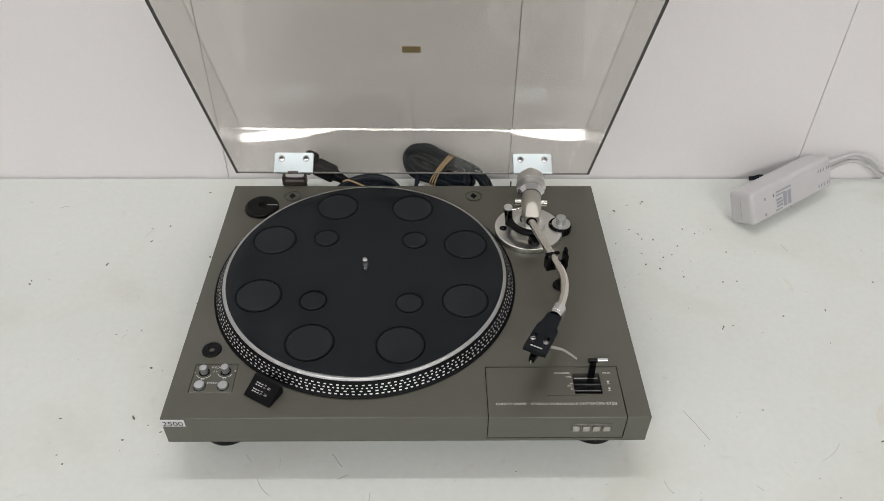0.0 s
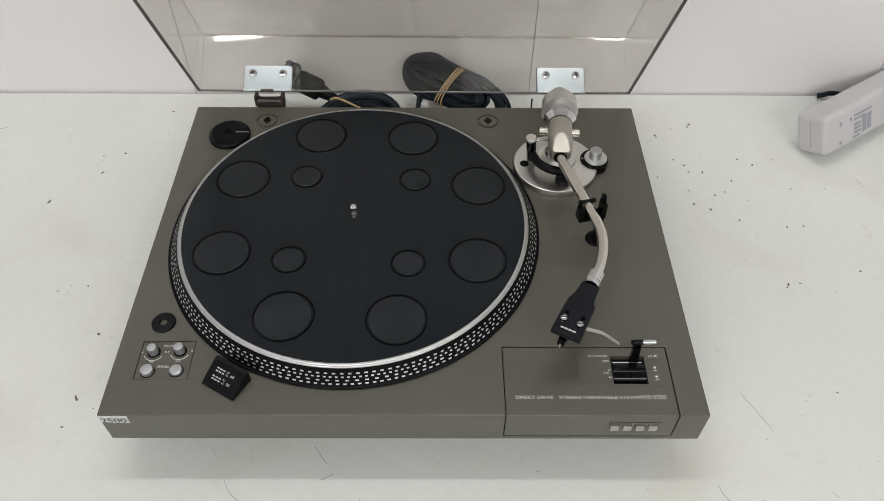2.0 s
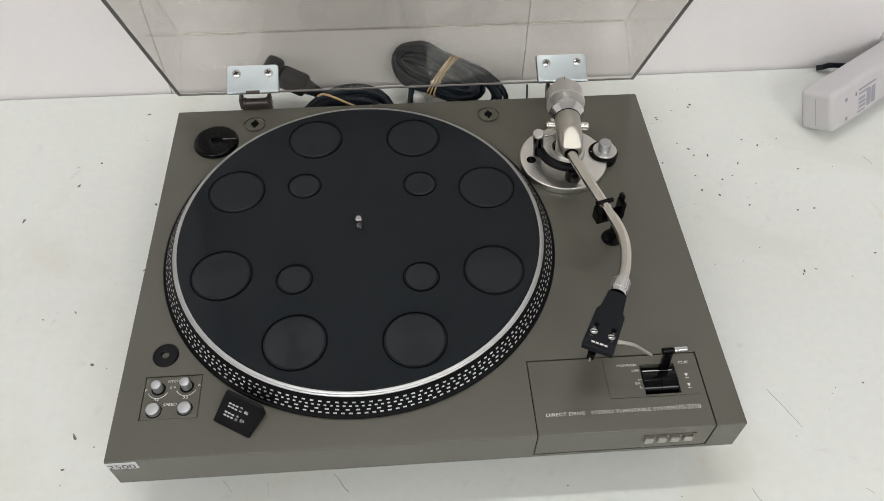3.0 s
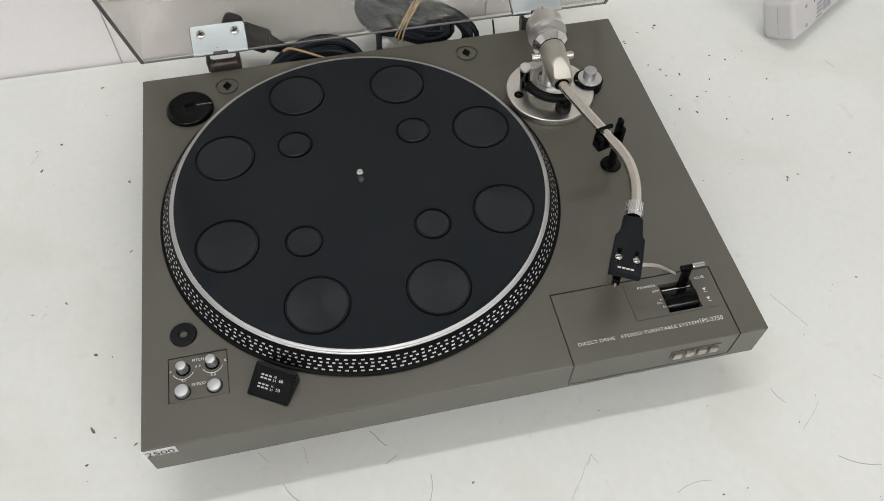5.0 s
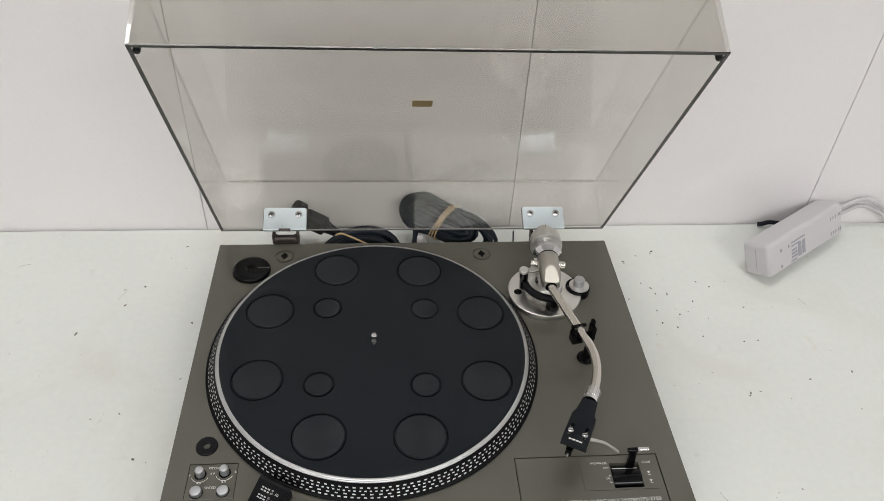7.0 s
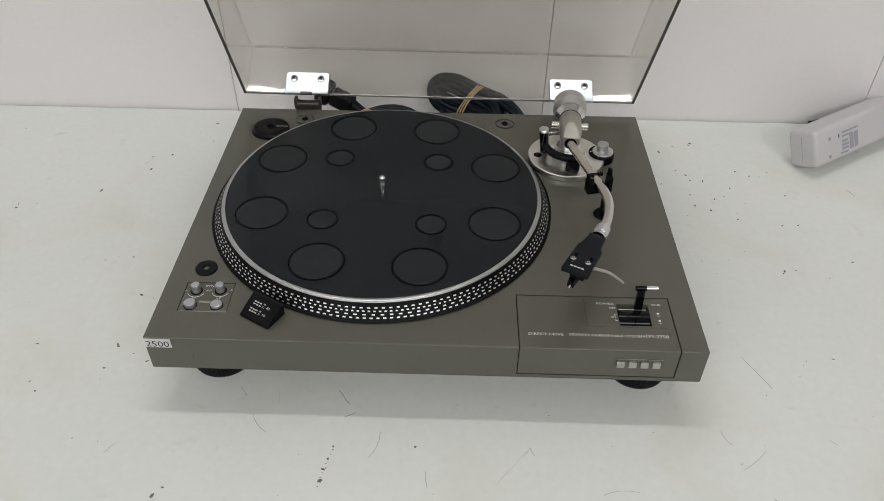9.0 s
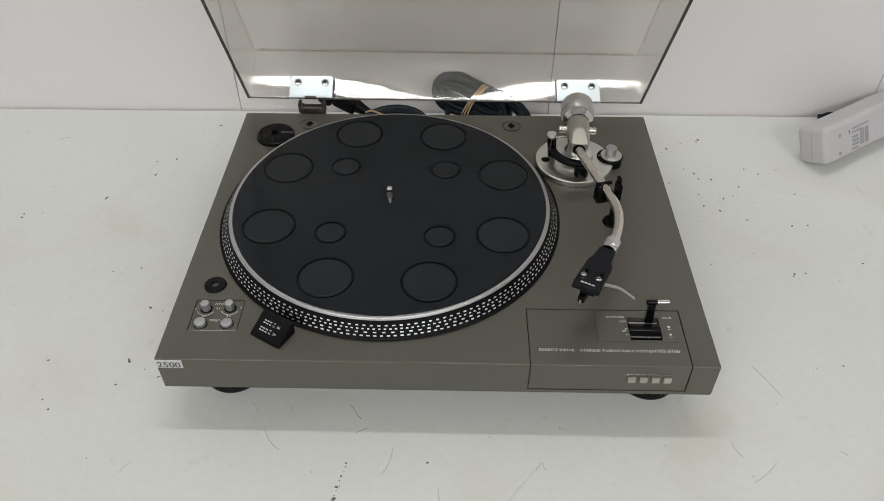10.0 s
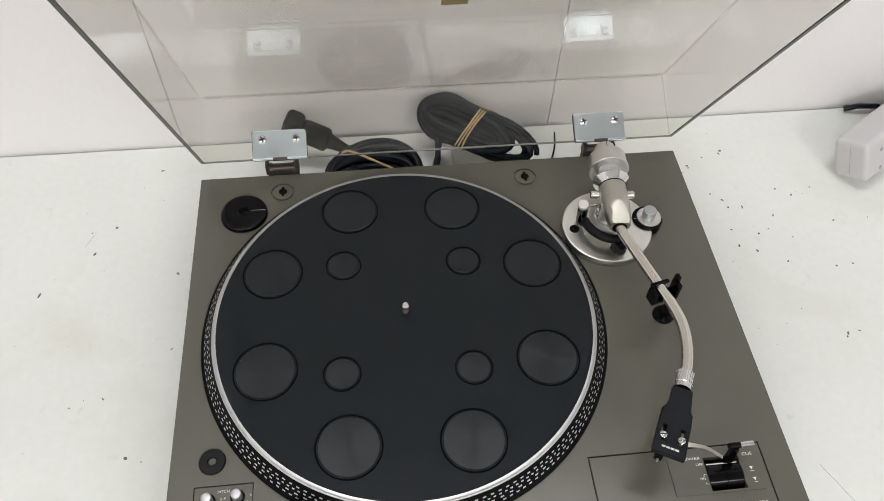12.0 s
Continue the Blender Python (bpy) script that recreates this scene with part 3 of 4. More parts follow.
bmesh.ops.bisect_plane(bm, geom=list(bm.verts) + list(bm.edges) + list(bm.faces), plane_co=on_axis(0.0, -0.0098), plane_no=(0, 0, -1), clear_outer=True)
bmesh.ops.holes_fill(bm, edges=[e for e in bm.edges if e.is_boundary])
arm = part("bearing_block", bm, M_BLOCK, deck, "nickel tonearm bearing block with a cut facet")
part("tube_socket", rod(on_axis(0.0338, -0.0015), on_axis(0.0350, -0.0015), [(0, 0), (0.0060, 0), (0.0060, 0.0010), (0, 0.0010)], 28), M_DARKHOLE, arm, "dark tube socket")
across = AXIS.cross(Vector((0, 0, 1)))
for s in (-1, 1):
    a, b = Vector(on_axis(-0.003, -0.004)) + across * 0.009 * s, Vector(on_axis(-0.003, -0.004)) + across * 0.0185 * s
    part("pivot_screw", rod(a, b, [(0, 0), (0.0036, 0), (0.0036, 0.0085), (0.0030, 0.0095), (0, 0.0095)], 24), M_TUBE, arm)
weight = part("counterweight", rod(on_axis(-0.0080), on_axis(-0.0595), [
    (0, 0.0165), (0.0112, 0.0165), (0.0135, 0.0180), (0.0168, 0.0184), (0.0173, 0.0190), (0.0173, 0.0202), (0.0164, 0.0206), (0.0164, 0.0330), (0.0160, 0.0338),
    (0.0152, 0.0343), (0.0092, 0.0345), (0.0086, 0.0350), (0.0086, 0.0462), (0.0078, 0.0470), (0, 0.0470)], 56), M_ALU, deck, "satin metal counterweight with a stepped dial")
part("balance_dial", rod(on_axis(-0.0080), on_axis(-0.0595), [
    (0, 0), (0.0100, 0), (0.0104, 0.0006), (0.0148, 0.0058), (0.0153, 0.0064), (0.0153, 0.0080), (0.0132, 0.0084), (0.0112, 0.0105), (0.0110, 0.0150), (0.0116, 0.0170), (0, 0.0170)], 56), M_CHROME, weight, "polished balance dial")
part("end_slot", boxed(-0.0003, 0.0003, -0.0088, 0.0088, 0.0380, 0.0466, m=along(on_axis(-0.0080), on_axis(-0.0595))), M_INK, weight, smooth=False)
for k in range(28):
    ang = 2 * math.pi * k / 28
    m = along(on_axis(-0.0080), on_axis(-0.0595)) @ pose(0, 0, 0, 0, 0, math.degrees(ang))
    part("dial_mark", boxed(0.01520, 0.01530, -0.00012, 0.00012, 0.0066, 0.0078, m=m), M_INK, weight, smooth=False)
part("black_collar", rod(on_axis(-0.0076), on_axis(-0.0088), [(0.0, 0), (0.0115, 0), (0.0115, 0.0010), (0.0, 0.0010)], 40), M_BLACK, arm)

ELBOW = [on_axis(0.026, -0.001), (0.1335, 0.2320, ARM_Z - 0.001), (0.1375, 0.2150, ARM_Z), (0.1490, 0.1740, ARM_Z + 0.001), (0.1538, 0.1545, ARM_Z + 0.002), (0.1556, 0.1400, ARM_Z + 0.003), (0.1548, 0.1265, ARM_Z + 0.003), (0.1515, 0.1120, ARM_Z + 0.003), (0.1460, 0.0975, ARM_Z + 0.003)]
part("arm_tube", tube(smooth_path(ELBOW, 8), 0.0043, 20), M_TUBE, deck, "bent nickel tonearm tube")
H0, H1 = Vector((0.1464, 0.0991, ARM_Z + 0.003)), Vector((0.1132, 0.0355, ARM_Z + 0.0050))
HD = (H1 - H0).normalized()
collar = part("locking_collar", rod(H0, H0 + HD * 0.0145, [(0, 0), (0.0056, 0), (0.0060, 0.0005), (0.0062, 0.0100), (0.0058, 0.0104), (0.0060, 0.0110), (0.0060, 0.0142), (0, 0.0142)], 30), M_CHROME, deck, "bright knurled locking collar")
for k in range(18):
    m = along(H0, H0 + HD) @ pose(0, 0, 0, 0, 0, 20 * k)
    part("knurl", boxed(0.0060, 0.0065, -0.0004, 0.0004, 0.0006, 0.0098, m=m), M_CHROME, collar, smooth=False)

# headshell in its own frame: y ahead from the collar, z up
hx = HD.cross(Vector((0, 0, 1))).normalized()
hz = hx.cross(HD)
SH = Matrix(((hx.x, HD.x, hz.x, 0), (hx.y, HD.y, hz.y, 0), (hx.z, HD.z, hz.z, 0), (0, 0, 0, 1)))
SH.translation = H0 + HD * 0.0138
cut = bmesh.new()
for x in (-0.0062, 0.0062):
    box(cut, x - 0.0016, x + 0.0016, 0.0330, 0.0452, -0.01, 0.02)
outline = ((-0.0071, 0.0015), (0.0071, 0.0015), (0.0073, 0.0180), (0.0105, 0.0206), (0.0112, 0.0525), (0.0109, 0.0540), (-0.0109, 0.0540), (-0.0112, 0.0525), (-0.0105, 0.0206), (-0.0073, 0.0180))
body = carved(prism(outline, -0.0008, 0.0040, 0.0009), cut)
body.transform(SH)
shell = attach("headshell", body, M_SHELL, deck, "black headshell with a cartridge and finger lift")
for x in (-0.0062, 0.0062):
    screw = lathe([(0, 0.0), (0.0025, 0.0), (0.0025, 0.0015), (0.0018, 0.0021), (0, 0.0023)], 20, SH @ Matrix.Translation((x, 0.0418, 0.0040)))
    part("cartridge_screw", screw, M_CHROME, shell, "small bright screw")
    part("screw_slot", boxed(-0.0023, 0.0023, -0.0003, 0.0003, 0.0018, 0.0025, m=SH @ Matrix.Translation((x, 0.0418, 0.0040)) @ pose(0, 0, 0, 0, 0, 25)), M_INK, shell, smooth=False)
for k in range(4):
    part("badge_bar", boxed(-0.0058 + 0.0030 * k, -0.0034 + 0.0030 * k, 0.0486, 0.0500, 0.00395, 0.0042, m=SH), M_PRINT, shell, smooth=False)
part("cartridge", boxed(-0.0062, 0.0062, 0.0270, 0.0450, -0.0125, -0.0007, 0.0010, m=SH), M_MATTE, shell)
bm = prism(((-0.0006, 0.0380), (0.0066, 0.0380), (0.0056, 0.0490), (0.0004, 0.0490)), -0.0185, -0.0124, 0.0008, SH)
part("stylus_guard", bm, M_BLACK, shell, "black stylus guard")
part("stylus_tip", rod(SH @ Vector((0.0030, 0.0490, -0.0165)), SH @ Vector((0.0030, 0.0520, -0.0200)), [(0, 0), (0.0009, 0), (0.0004, 0.0028), (0, 0.0028)], 10), M_BLOCK, shell)
FINGER = [(0.1285, 0.0500, ARM_Z + 0.0030), (0.1320, 0.0490, ARM_Z + 0.0050), (0.1370, 0.0478, ARM_Z + 0.0050), (0.1440, 0.0460, ARM_Z + 0.0040), (0.1510, 0.0428, ARM_Z + 0.0010), (0.1560, 0.0408, ARM_Z - 0.0020)]
path = [Vector(p) - Vector((0.0012, 0.0030, 0)) for p in smooth_path(FINGER, 5)]
bm, rows = bmesh.new(), []
for k, p in enumerate(path):
    ahead = (path[min(k + 1, len(path) - 1)] - path[max(k - 1, 0)]).normalized()
    flank = ahead.cross(Vector((0, 0, 1))).normalized() * (0.0017 - 0.0007 * k / len(path))
    lift_by = flank.cross(ahead).normalized() * 0.0004
    rows.append([bm.verts.new(p + flank * a + lift_by * b) for a, b in ((1, 1), (-1, 1), (-1, -1), (1, -1))])
for a, b in zip(rows, rows[1:]):
    for k in range(4):
        bm.faces.new((a[k], a[(k + 1) % 4], b[(k + 1) % 4], b[k]))
bm.faces.new(rows[0])
bm.faces.new(rows[-1])
part("finger_lift", bm, M_BLOCK, shell, "flat bent metal finger lift")

# arm rest
rest = part("arm_rest", lathe([(0, DK), (0.0086, DK), (0.0088, DK + 0.0010), (0.0080, DK + 0.0024), (0.0042, DK + 0.0032), (0.0036, DK + 0.0050), (0.0036, DK + 0.0290), (0, DK + 0.0290)], 32, Matrix.Translation((0.1610, 0.1715, 0))), M_BLACK, deck, "black plastic arm rest with a locking clip")
CL = Matrix.Translation((0.1530, 0.1715, ARM_Z)) @ pose(0, 0, 0, 0, 0, 14)
part("cradle", boxed(-0.0115, 0.0115, -0.0048, 0.0048, -0.0105, -0.0060, 0.0010, m=CL), M_BLACK, rest)
for x0, x1, z1 in ((-0.0125, -0.0085, 0.0030), (0.0072, 0.0112, 0.0060)):
    part("cradle_arm", boxed(x0, x1, -0.0048, 0.0048, -0.0105, z1, 0.0009, m=CL), M_BLACK, rest)
part("clip", boxed(-0.0115, 0.0040, 0.0030, 0.0060, 0.0032, 0.0062, 0.0008, m=CL), M_BLACK, rest, "black swivel clip over the tube")
part("clip_tab", boxed(0.0082, 0.0118, 0.0000, 0.0055, 0.0045, 0.0105, 0.0010, m=CL), M_BLACK, rest)

# ---- dust cover, open 61 degrees ----
OPEN = 61.5
COV = Matrix.Translation((0, 0.3560, DK + 0.0150)) @ pose(0, 0, 0, -OPEN, 0, 0) @ pose(0, 0, 0, 0, 0, 0.5)
LID_W, LID_D, LID_H, TH = 0.2188, 0.3475, 0.0640, 0.0028


def lid_wall(x0, x1, y0, y1, z0, z1):
    return boxed(x0, x1, y0, y1, z0, z1, m=COV)


def bowed_wall(x0, x1, nx=36, nz=10):
    """The hinge wall of the lid, sprung out of flat by a millimetre between the hinges."""
    bm, z1 = bmesh.new(), LID_H - TH - 0.0001
    grid = []
    for back in (-TH, 0.0):
        rows = []
        for k in range(nz + 1):
            f = k / nz
            rows.append([bm.verts.new(COV @ Vector((x0 + (x1 - x0) * i / nx, back + 0.00027 * math.sin(math.pi * f) * (0.2 + math.cos(2 * math.pi * (i / nx - 0.5))), 0.0011 + (z1 - 0.0011) * f))) for i in range(nx + 1)])
        grid.append(rows)
    for rows in grid:
        for a, b in zip(rows, rows[1:]):
            for i in range(nx):
                bm.faces.new((a[i], a[i + 1], b[i + 1], b[i]))
    for a, b in ((grid[0][0], grid[1][0]), (grid[0][-1], grid[1][-1]), ([q[0] for q in grid[0]], [q[0] for q in grid[1]]), ([q[-1] for q in grid[0]], [q[-1] for q in grid[1]])):
        for i in range(len(a) - 1):
            bm.faces.new((a[i], a[i + 1], b[i + 1], b[i]))
    return bm


DRAFT = 0.0042


def front_wall(x0, x1):
    """The front of the lid, which leans back a little from its lip to the top."""
    bm = boxed(x0, x1, -LID_D, -LID_D + TH, 0.0011, LID_H - TH - 0.0001)
    for v in bm.verts:
        v.co.y += DRAFT * v.co.z / LID_H
    bm.transform(COV)
    return bm


cover = part("dust_cover", lid_wall(-LID_W, LID_W, -LID_D + DRAFT - 0.0002, 0, LID_H - TH, LID_H), M_COVER, deck, "smoked clear acrylic dust cover standing open", smooth=False)
inner = TH + 0.0001
for x0, x1, y0, y1 in ((-LID_W, -LID_W + TH, -LID_D, 0), (LID_W - TH, LID_W, -LID_D, 0), (-LID_W + inner, LID_W - inner, -TH, 0), (-LID_W + inner, LID_W - inner, -LID_D, -LID_D + TH)):
    wall = lid_wall(x0, x1, y0, y1, 0.0011, LID_H - TH - 0.0001) if x1 - x0 < 0.1 else bowed_wall(x0, x1) if y0 == -TH else front_wall(x0, x1)
    part("cover_wall", wall, M_COVER, cover, smooth=y0 == -TH)
    part("cover_edge", lid_wall(x0, x1, y0, y1, 0.0, 0.0010), M_LIP if y0 == -TH else M_EDGE, cover, "cut edge of the smoked acrylic", smooth=False)


def fillet(a, b, inward, down, r=0.0035, n=7):
    """The moulded round inside a corner of the lid, from a to b."""
    a, b, inward, down = Vector(a), Vector(b), Vector(inward), Vector(down)
    bm = bmesh.new()
    ends = []
    for p in (a, b):
        hub = p + (inward + down) * r
        bow = [hub - inward * r * math.cos(q) - down * r * math.sin(q) for q in (math.pi / 2 * k / n for k in range(n + 1))]
        ends.append([bm.verts.new(COV @ v) for v in [p] + bow])
    for k in range(n + 2):
        j = (k + 1) % (n + 2)
        bm.faces.new((ends[0][k], ends[0][j], ends[1][j], ends[1][k]))
    bm.faces.new(ends[0])
    bm.faces.new(ends[1])
    return bm


low = LID_H - TH - 0.0003
part("cover_round", fillet((-LID_W + 0.0062, -TH - 0.0006, low), (LID_W - 0.0062, -TH - 0.0006, low), (0, -1, 0), (0, 0, -1), 0.0022), M_COVER, cover)
for x in (-LID_W + 0.006, LID_W - 0.006):
    part("rubber_bumper", lathe([(0, -0.0012), (0.0022, -0.0012), (0.0028, 0.0), (0.0028, 0.004), (0, 0.004)], 16, COV @ Matrix.Translation((x, -LID_D + 0.007, 0))), M_MATTE, cover)
part("foil_sticker", boxed(-0.0100, 0.0095, -0.1790, -0.1680, LID_H - TH - 0.0004, LID_H - TH - 0.0001, m=COV), M_GOLD, cover, "small gold foil sticker", smooth=False)

for cx in (-0.148, 0.148):
    HP = COV @ Matrix.Translation((0, -TH - 0.0004, 0)) @ pose(0, 0, 0, 2, 0, 0)
    upright = HP @ Matrix(((1, 0, 0, cx), (0, 0, -1, 0), (0, 1, 0, 0), (0, 0, 0, 1)))
    rounded = [(sx * 0.0210 + 0.0030 * math.cos(radians(q)), 0.0230 + 0.0030 * math.sin(radians(q))) for sx, qs in ((1, (0, 30, 60, 90)), (-1, (90, 120, 150, 180))) for q in qs]
    hinge = part("hinge", prism([(-0.0240, 0.0006), (0.0240, 0.0006)] + rounded, 0.0, 0.0018, 0.0005, upright), M_ZINC, deck, "zinc plated lid hinge with two screws")
    part("plate_lip", boxed(cx - 0.0240, cx + 0.0240, -0.0030, 0.0012, -0.0016, 0.0004, 0.0005, m=HP), M_ZINC, hinge)
    part("plate_back", prism(((0.0002, 0.0012), (0.0002, 0.0256), (0.0010, 0.0252)), cx - 0.0246, cx + 0.0246, 0, HP @ Matrix(((0, 0, 1, 0), (1, 0, 0, 0), (0, 1, 0, 0), (0, 0, 0, 1)))), M_HINGE, hinge, smooth=False)
    part("lip_notch", boxed(cx - 0.0065, cx + 0.0065, -0.0034, -0.0006, -0.0022, 0.0006, 0.0003, m=HP), M_HINGE, hinge, smooth=False)
    for x in (cx - 0.0150, cx + 0.0150):
        SC = HP @ Matrix.Translation((x, -0.0018, 0.0178)) @ pose(0, 0, 0, 90, 0, 0)
        part("hinge_screw", lathe([(0, 0.0), (0.0042, 0.0), (0.0040, 0.0010), (0.0026, 0.0020), (0, 0.0024)], 24, SC), M_CHROME, hinge)
        for ang in (20, 110):
            part("screw_slot", boxed(-0.0025, 0.0025, -0.0006, 0.0006, 0.0016, 0.0027, m=SC @ pose(0, 0, 0, 0, 0, ang)), M_INK, hinge, smooth=False)
    part("hinge_barrel", rod((cx - 0.0125, DEPTH + 0.0040, DK + 0.0045), (cx + 0.0125, DEPTH + 0.0040, DK + 0.0045), [(0, 0), (0.0052, 0), (0.0052, 0.0030), (0.0044, 0.0032), (0.0044, 0.0218), (0.0052, 0.0220), (0.0052, 0.0250), (0, 0.0250)], 24), M_HINGE, hinge, "dark brown hinge barrel")
    part("hinge_bracket", boxed(cx - 0.0140, cx + 0.0140, DEPTH + 0.0004, DEPTH + 0.0090, DK - 0.0330, DK + 0.0030, 0.0010), M_HINGE, hinge)
    for x in (cx - 0.0150, cx + 0.0115):
        part("bracket_cheek", boxed(x, x + 0.0035, DEPTH - 0.0010, DEPTH + 0.0085, DK + 0.0006, DK + 0.0125, 0.0008), M_HINGE, hinge)

# single-play centre adapter in its nest
adapter = tagged(part("centre_adapter", lathe([(0.0032, DK + 0.0002), (0.0032, DK + 0.0044), (0.0038, DK + 0.0054), (0.0048, DK + 0.0054), (0.0056, DK + 0.0047), (0.0150, DK + 0.0050), (0.0180, DK + 0.0047), (0.0194, DK + 0.0038), (0.0203, DK + 0.0022), (0.0205, DK + 0.0002)], 72, Matrix.Translation((-0.1812, 0.3066, 0))), M_BLACK), "glossy black record centre adapter on the plinth", "adapter")
part("adapter_slot", boxed(-0.1745, -0.1622, 0.30648, 0.30692, DK + 0.0040, DK + 0.0055), M_BLOCK, adapter, smooth=False)
part("adapter_hub", lathe([(0, DK + 0.0004), (0.0032, DK + 0.0004), (0.0030, DK + 0.0026), (0.0026, DK + 0.0030), (0, DK + 0.0030)], 20, Matrix.Translation((-0.1812, 0.3066, 0))), M_BLACK, adapter)


# ---- cables behind the deck ----
def bundle(centre, u, v, half, width, loops, seed, spread, pinch, inner, taper):
    """Windings of one long cable about a middle; inner: how far the tightest winding falls short of the widest."""
    rnd = random.Random(seed)
    u = Vector(u).normalized()
    v = (Vector(v) - u * Vector(v).dot(u)).normalized()
    w = u.cross(v)
    path, n = [], 28
    size = [1 - inner * ((k * 0.618) % 1) for k in range(loops + 1)]
    side = [rnd.uniform(-1, 1) for _ in range(loops + 1)]
    lean = [rnd.uniform(-0.06, 0.06) for _ in range(loops + 1)]
    for k in range(loops):
        for i in range(n):
            f = i / n
            q, o, t = (a[k] + (a[k + 1] - a[k]) * f for a in (size, side, lean))
            ang = 2 * math.pi * f
            squeeze = 1 - pinch * math.exp(-((math.cos(ang) / 0.4) ** 2))
            wide = width * (q if inner < 0.3 else max(0.12, 1.7 * q - 0.7)) * (1.0 - taper * math.cos(ang))
            path.append(Vector(centre) + u * half * (0.5 + 0.5 * q + t) * math.cos(ang) + v * wide * squeeze * (math.sin(ang) + t) + w * spread * o * squeeze)
    return path


AXU = Vector((0.104, -0.052, -0.020))
AXV = Vector((0.10, 0.55, 0.80))
CC = Vector((0.0400, 0.4260, 0.0430))
audio = tagged(part("audio_cable", tube(bundle(CC - AXU.normalized() * 0.010, AXU, AXV, 0.051, 0.033, 17, 3, 0.013, 0.25, 0.72, 0.25), 0.0030, 10), M_CABLE), "dark blue-black audio cable, bundled, leaning on the wall", "cable")
part("outer_winding", tube(bundle(CC + Vector((0.002, -0.003, 0.001)), AXU, AXV, 0.064, 0.028, 4, 5, 0.009, 0.2, 0.30, 0.12), 0.0028, 10), M_CABLE, audio)
tail = [CC - AXU * 0.35 + Vector((0, -0.010, -0.012)), (0.0020, 0.4080, 0.0300), (-0.0040, 0.3850, 0.0200), (-0.0060, 0.3540, 0.0180)]
part("cable_tail", tube(smooth_path(tail, 6), 0.0034, 10), M_CABLE, audio)
wire = [(0.0700, 0.4020, 0.0060), (0.0980, 0.4000, 0.0040), (0.1190, 0.4060, 0.0040), (0.1300, 0.4260, 0.0050), (0.1335, 0.4460, 0.0110)]
part("earth_wire", tube(smooth_path(wire, 6), 0.0010, 8), M_CABLE, audio, "thin black earth wire")
u, v = AXU.normalized(), (AXV - AXU.normalized() * AXV.dot(AXU.normalized())).normalized()
w = u.cross(v)
for k in range(3):
    mid = CC + u * (-0.006 + 0.0042 * k)
    loop = [mid + v * 0.0245 * math.cos(a) + w * 0.0165 * math.sin(a) + u * 0.006 * math.cos(a + 0.3 * k) for a in (2 * math.pi * j / 28 for j in range(28))]
    part("rubber_band", tube(loop, 0.0009, 8, closed=True), M_BAND, audio, "tan rubber band")
tagged(part("cable_sleeve", rod((0.0060, 0.4080, 0.0), (0.0095, 0.4110, 0.0440), [(0, 0), (0.0120, 0.0), (0.0122, 0.003), (0.0095, 0.024), (0.0075, 0.030), (0.0040, 0.033), (0, 0.0334)], 28), M_WHITE), "pale plastic sleeve standing beside the cable", "sleeve")

PC = Vector((-0.0660, 0.3950, 0.0180))
mains = tagged(part("mains_cable", tube(bundle(PC, (1, 0.05, 0), (0, 1, 0.55), 0.048, 0.040, 26, 8, 0.012, 0.0, 0.55, 0.0), 0.0034, 8), M_CABLE), "coiled black mains cable with a plug", "cable")
band = [(-0.0960, 0.4080, 0.0390), (-0.0860, 0.4060, 0.0420), (-0.0560, 0.3880, 0.0400), (-0.0260, 0.3720, 0.0340)]
part("rubber_band", tube(smooth_path(band, 6), 0.0012, 8), M_BAND, mains, "stretched tan rubber band")
PG = Matrix.Translation((-0.1210, 0.4360, 0.0365)) @ pose(0, 0, 0, 0, 19, -17) @ Matrix.Scale(0.85, 4)
part("plug_body", boxed(-0.020, 0.016, -0.012, 0.012, -0.012, 0.012, 0.0045, 3, m=PG), M_MATTE, mains, "black moulded mains plug")
part("strain_relief", rod(PG @ Vector((0.014, 0, 0)), PG @ Vector((0.036, 0, -0.002)), [(0, 0), (0.0085, 0), (0.0065, 0.010), (0.0048, 0.022), (0, 0.022)], 18), M_MATTE, mains)
part("plug_head", boxed(-0.042, -0.019, -0.015, 0.015, -0.016, 0.017, 0.006, 3, m=PG), M_MATTE, mains)
lead = [PG @ Vector((0.034, 0, -0.002)), (-0.0820, 0.3920, 0.0250), (-0.0700, 0.3720, 0.0200)]
part("plug_lead", tube(smooth_path(lead, 6), 0.0038, 10), M_CABLE, mains)

# ---- white power supply ----
e1 = Vector((math.cos(radians(33.0)), math.sin(radians(33.0)), 0))
ey = (Vector((-e1.y, e1.x, 0)) * math.cos(radians(25)) - Vector((0, 0, 1)) * math.sin(radians(25)))
ez = e1.cross(ey)
BR = Matrix(((e1.x, ey.x, ez.x, 0.4410), (e1.y, ey.y, ez.y, 0.3400), (e1.z, ey.z, ez.z, 0.0157), (0, 0, 0, 1)))
BL, BWID, BHT = 0.1640, 0.0370, 0.0450
brick = tagged(part("power_supply", boxed(0, BL, 0, BWID, 0.0002, BHT, 0.0060, 4, m=BR), M_WHITE), "white plastic power supply with a printed label", "power supply")
part("end_seam", boxed(-0.0002, 0.0004, BWID * 0.5 - 0.0002, BWID * 0.5 + 0.0002, 0.007, BHT - 0.007, m=BR), M_GREYINK, brick, smooth=False)
label_m = BR @ pose(0, -0.0002, 0, 90, 0, 0)
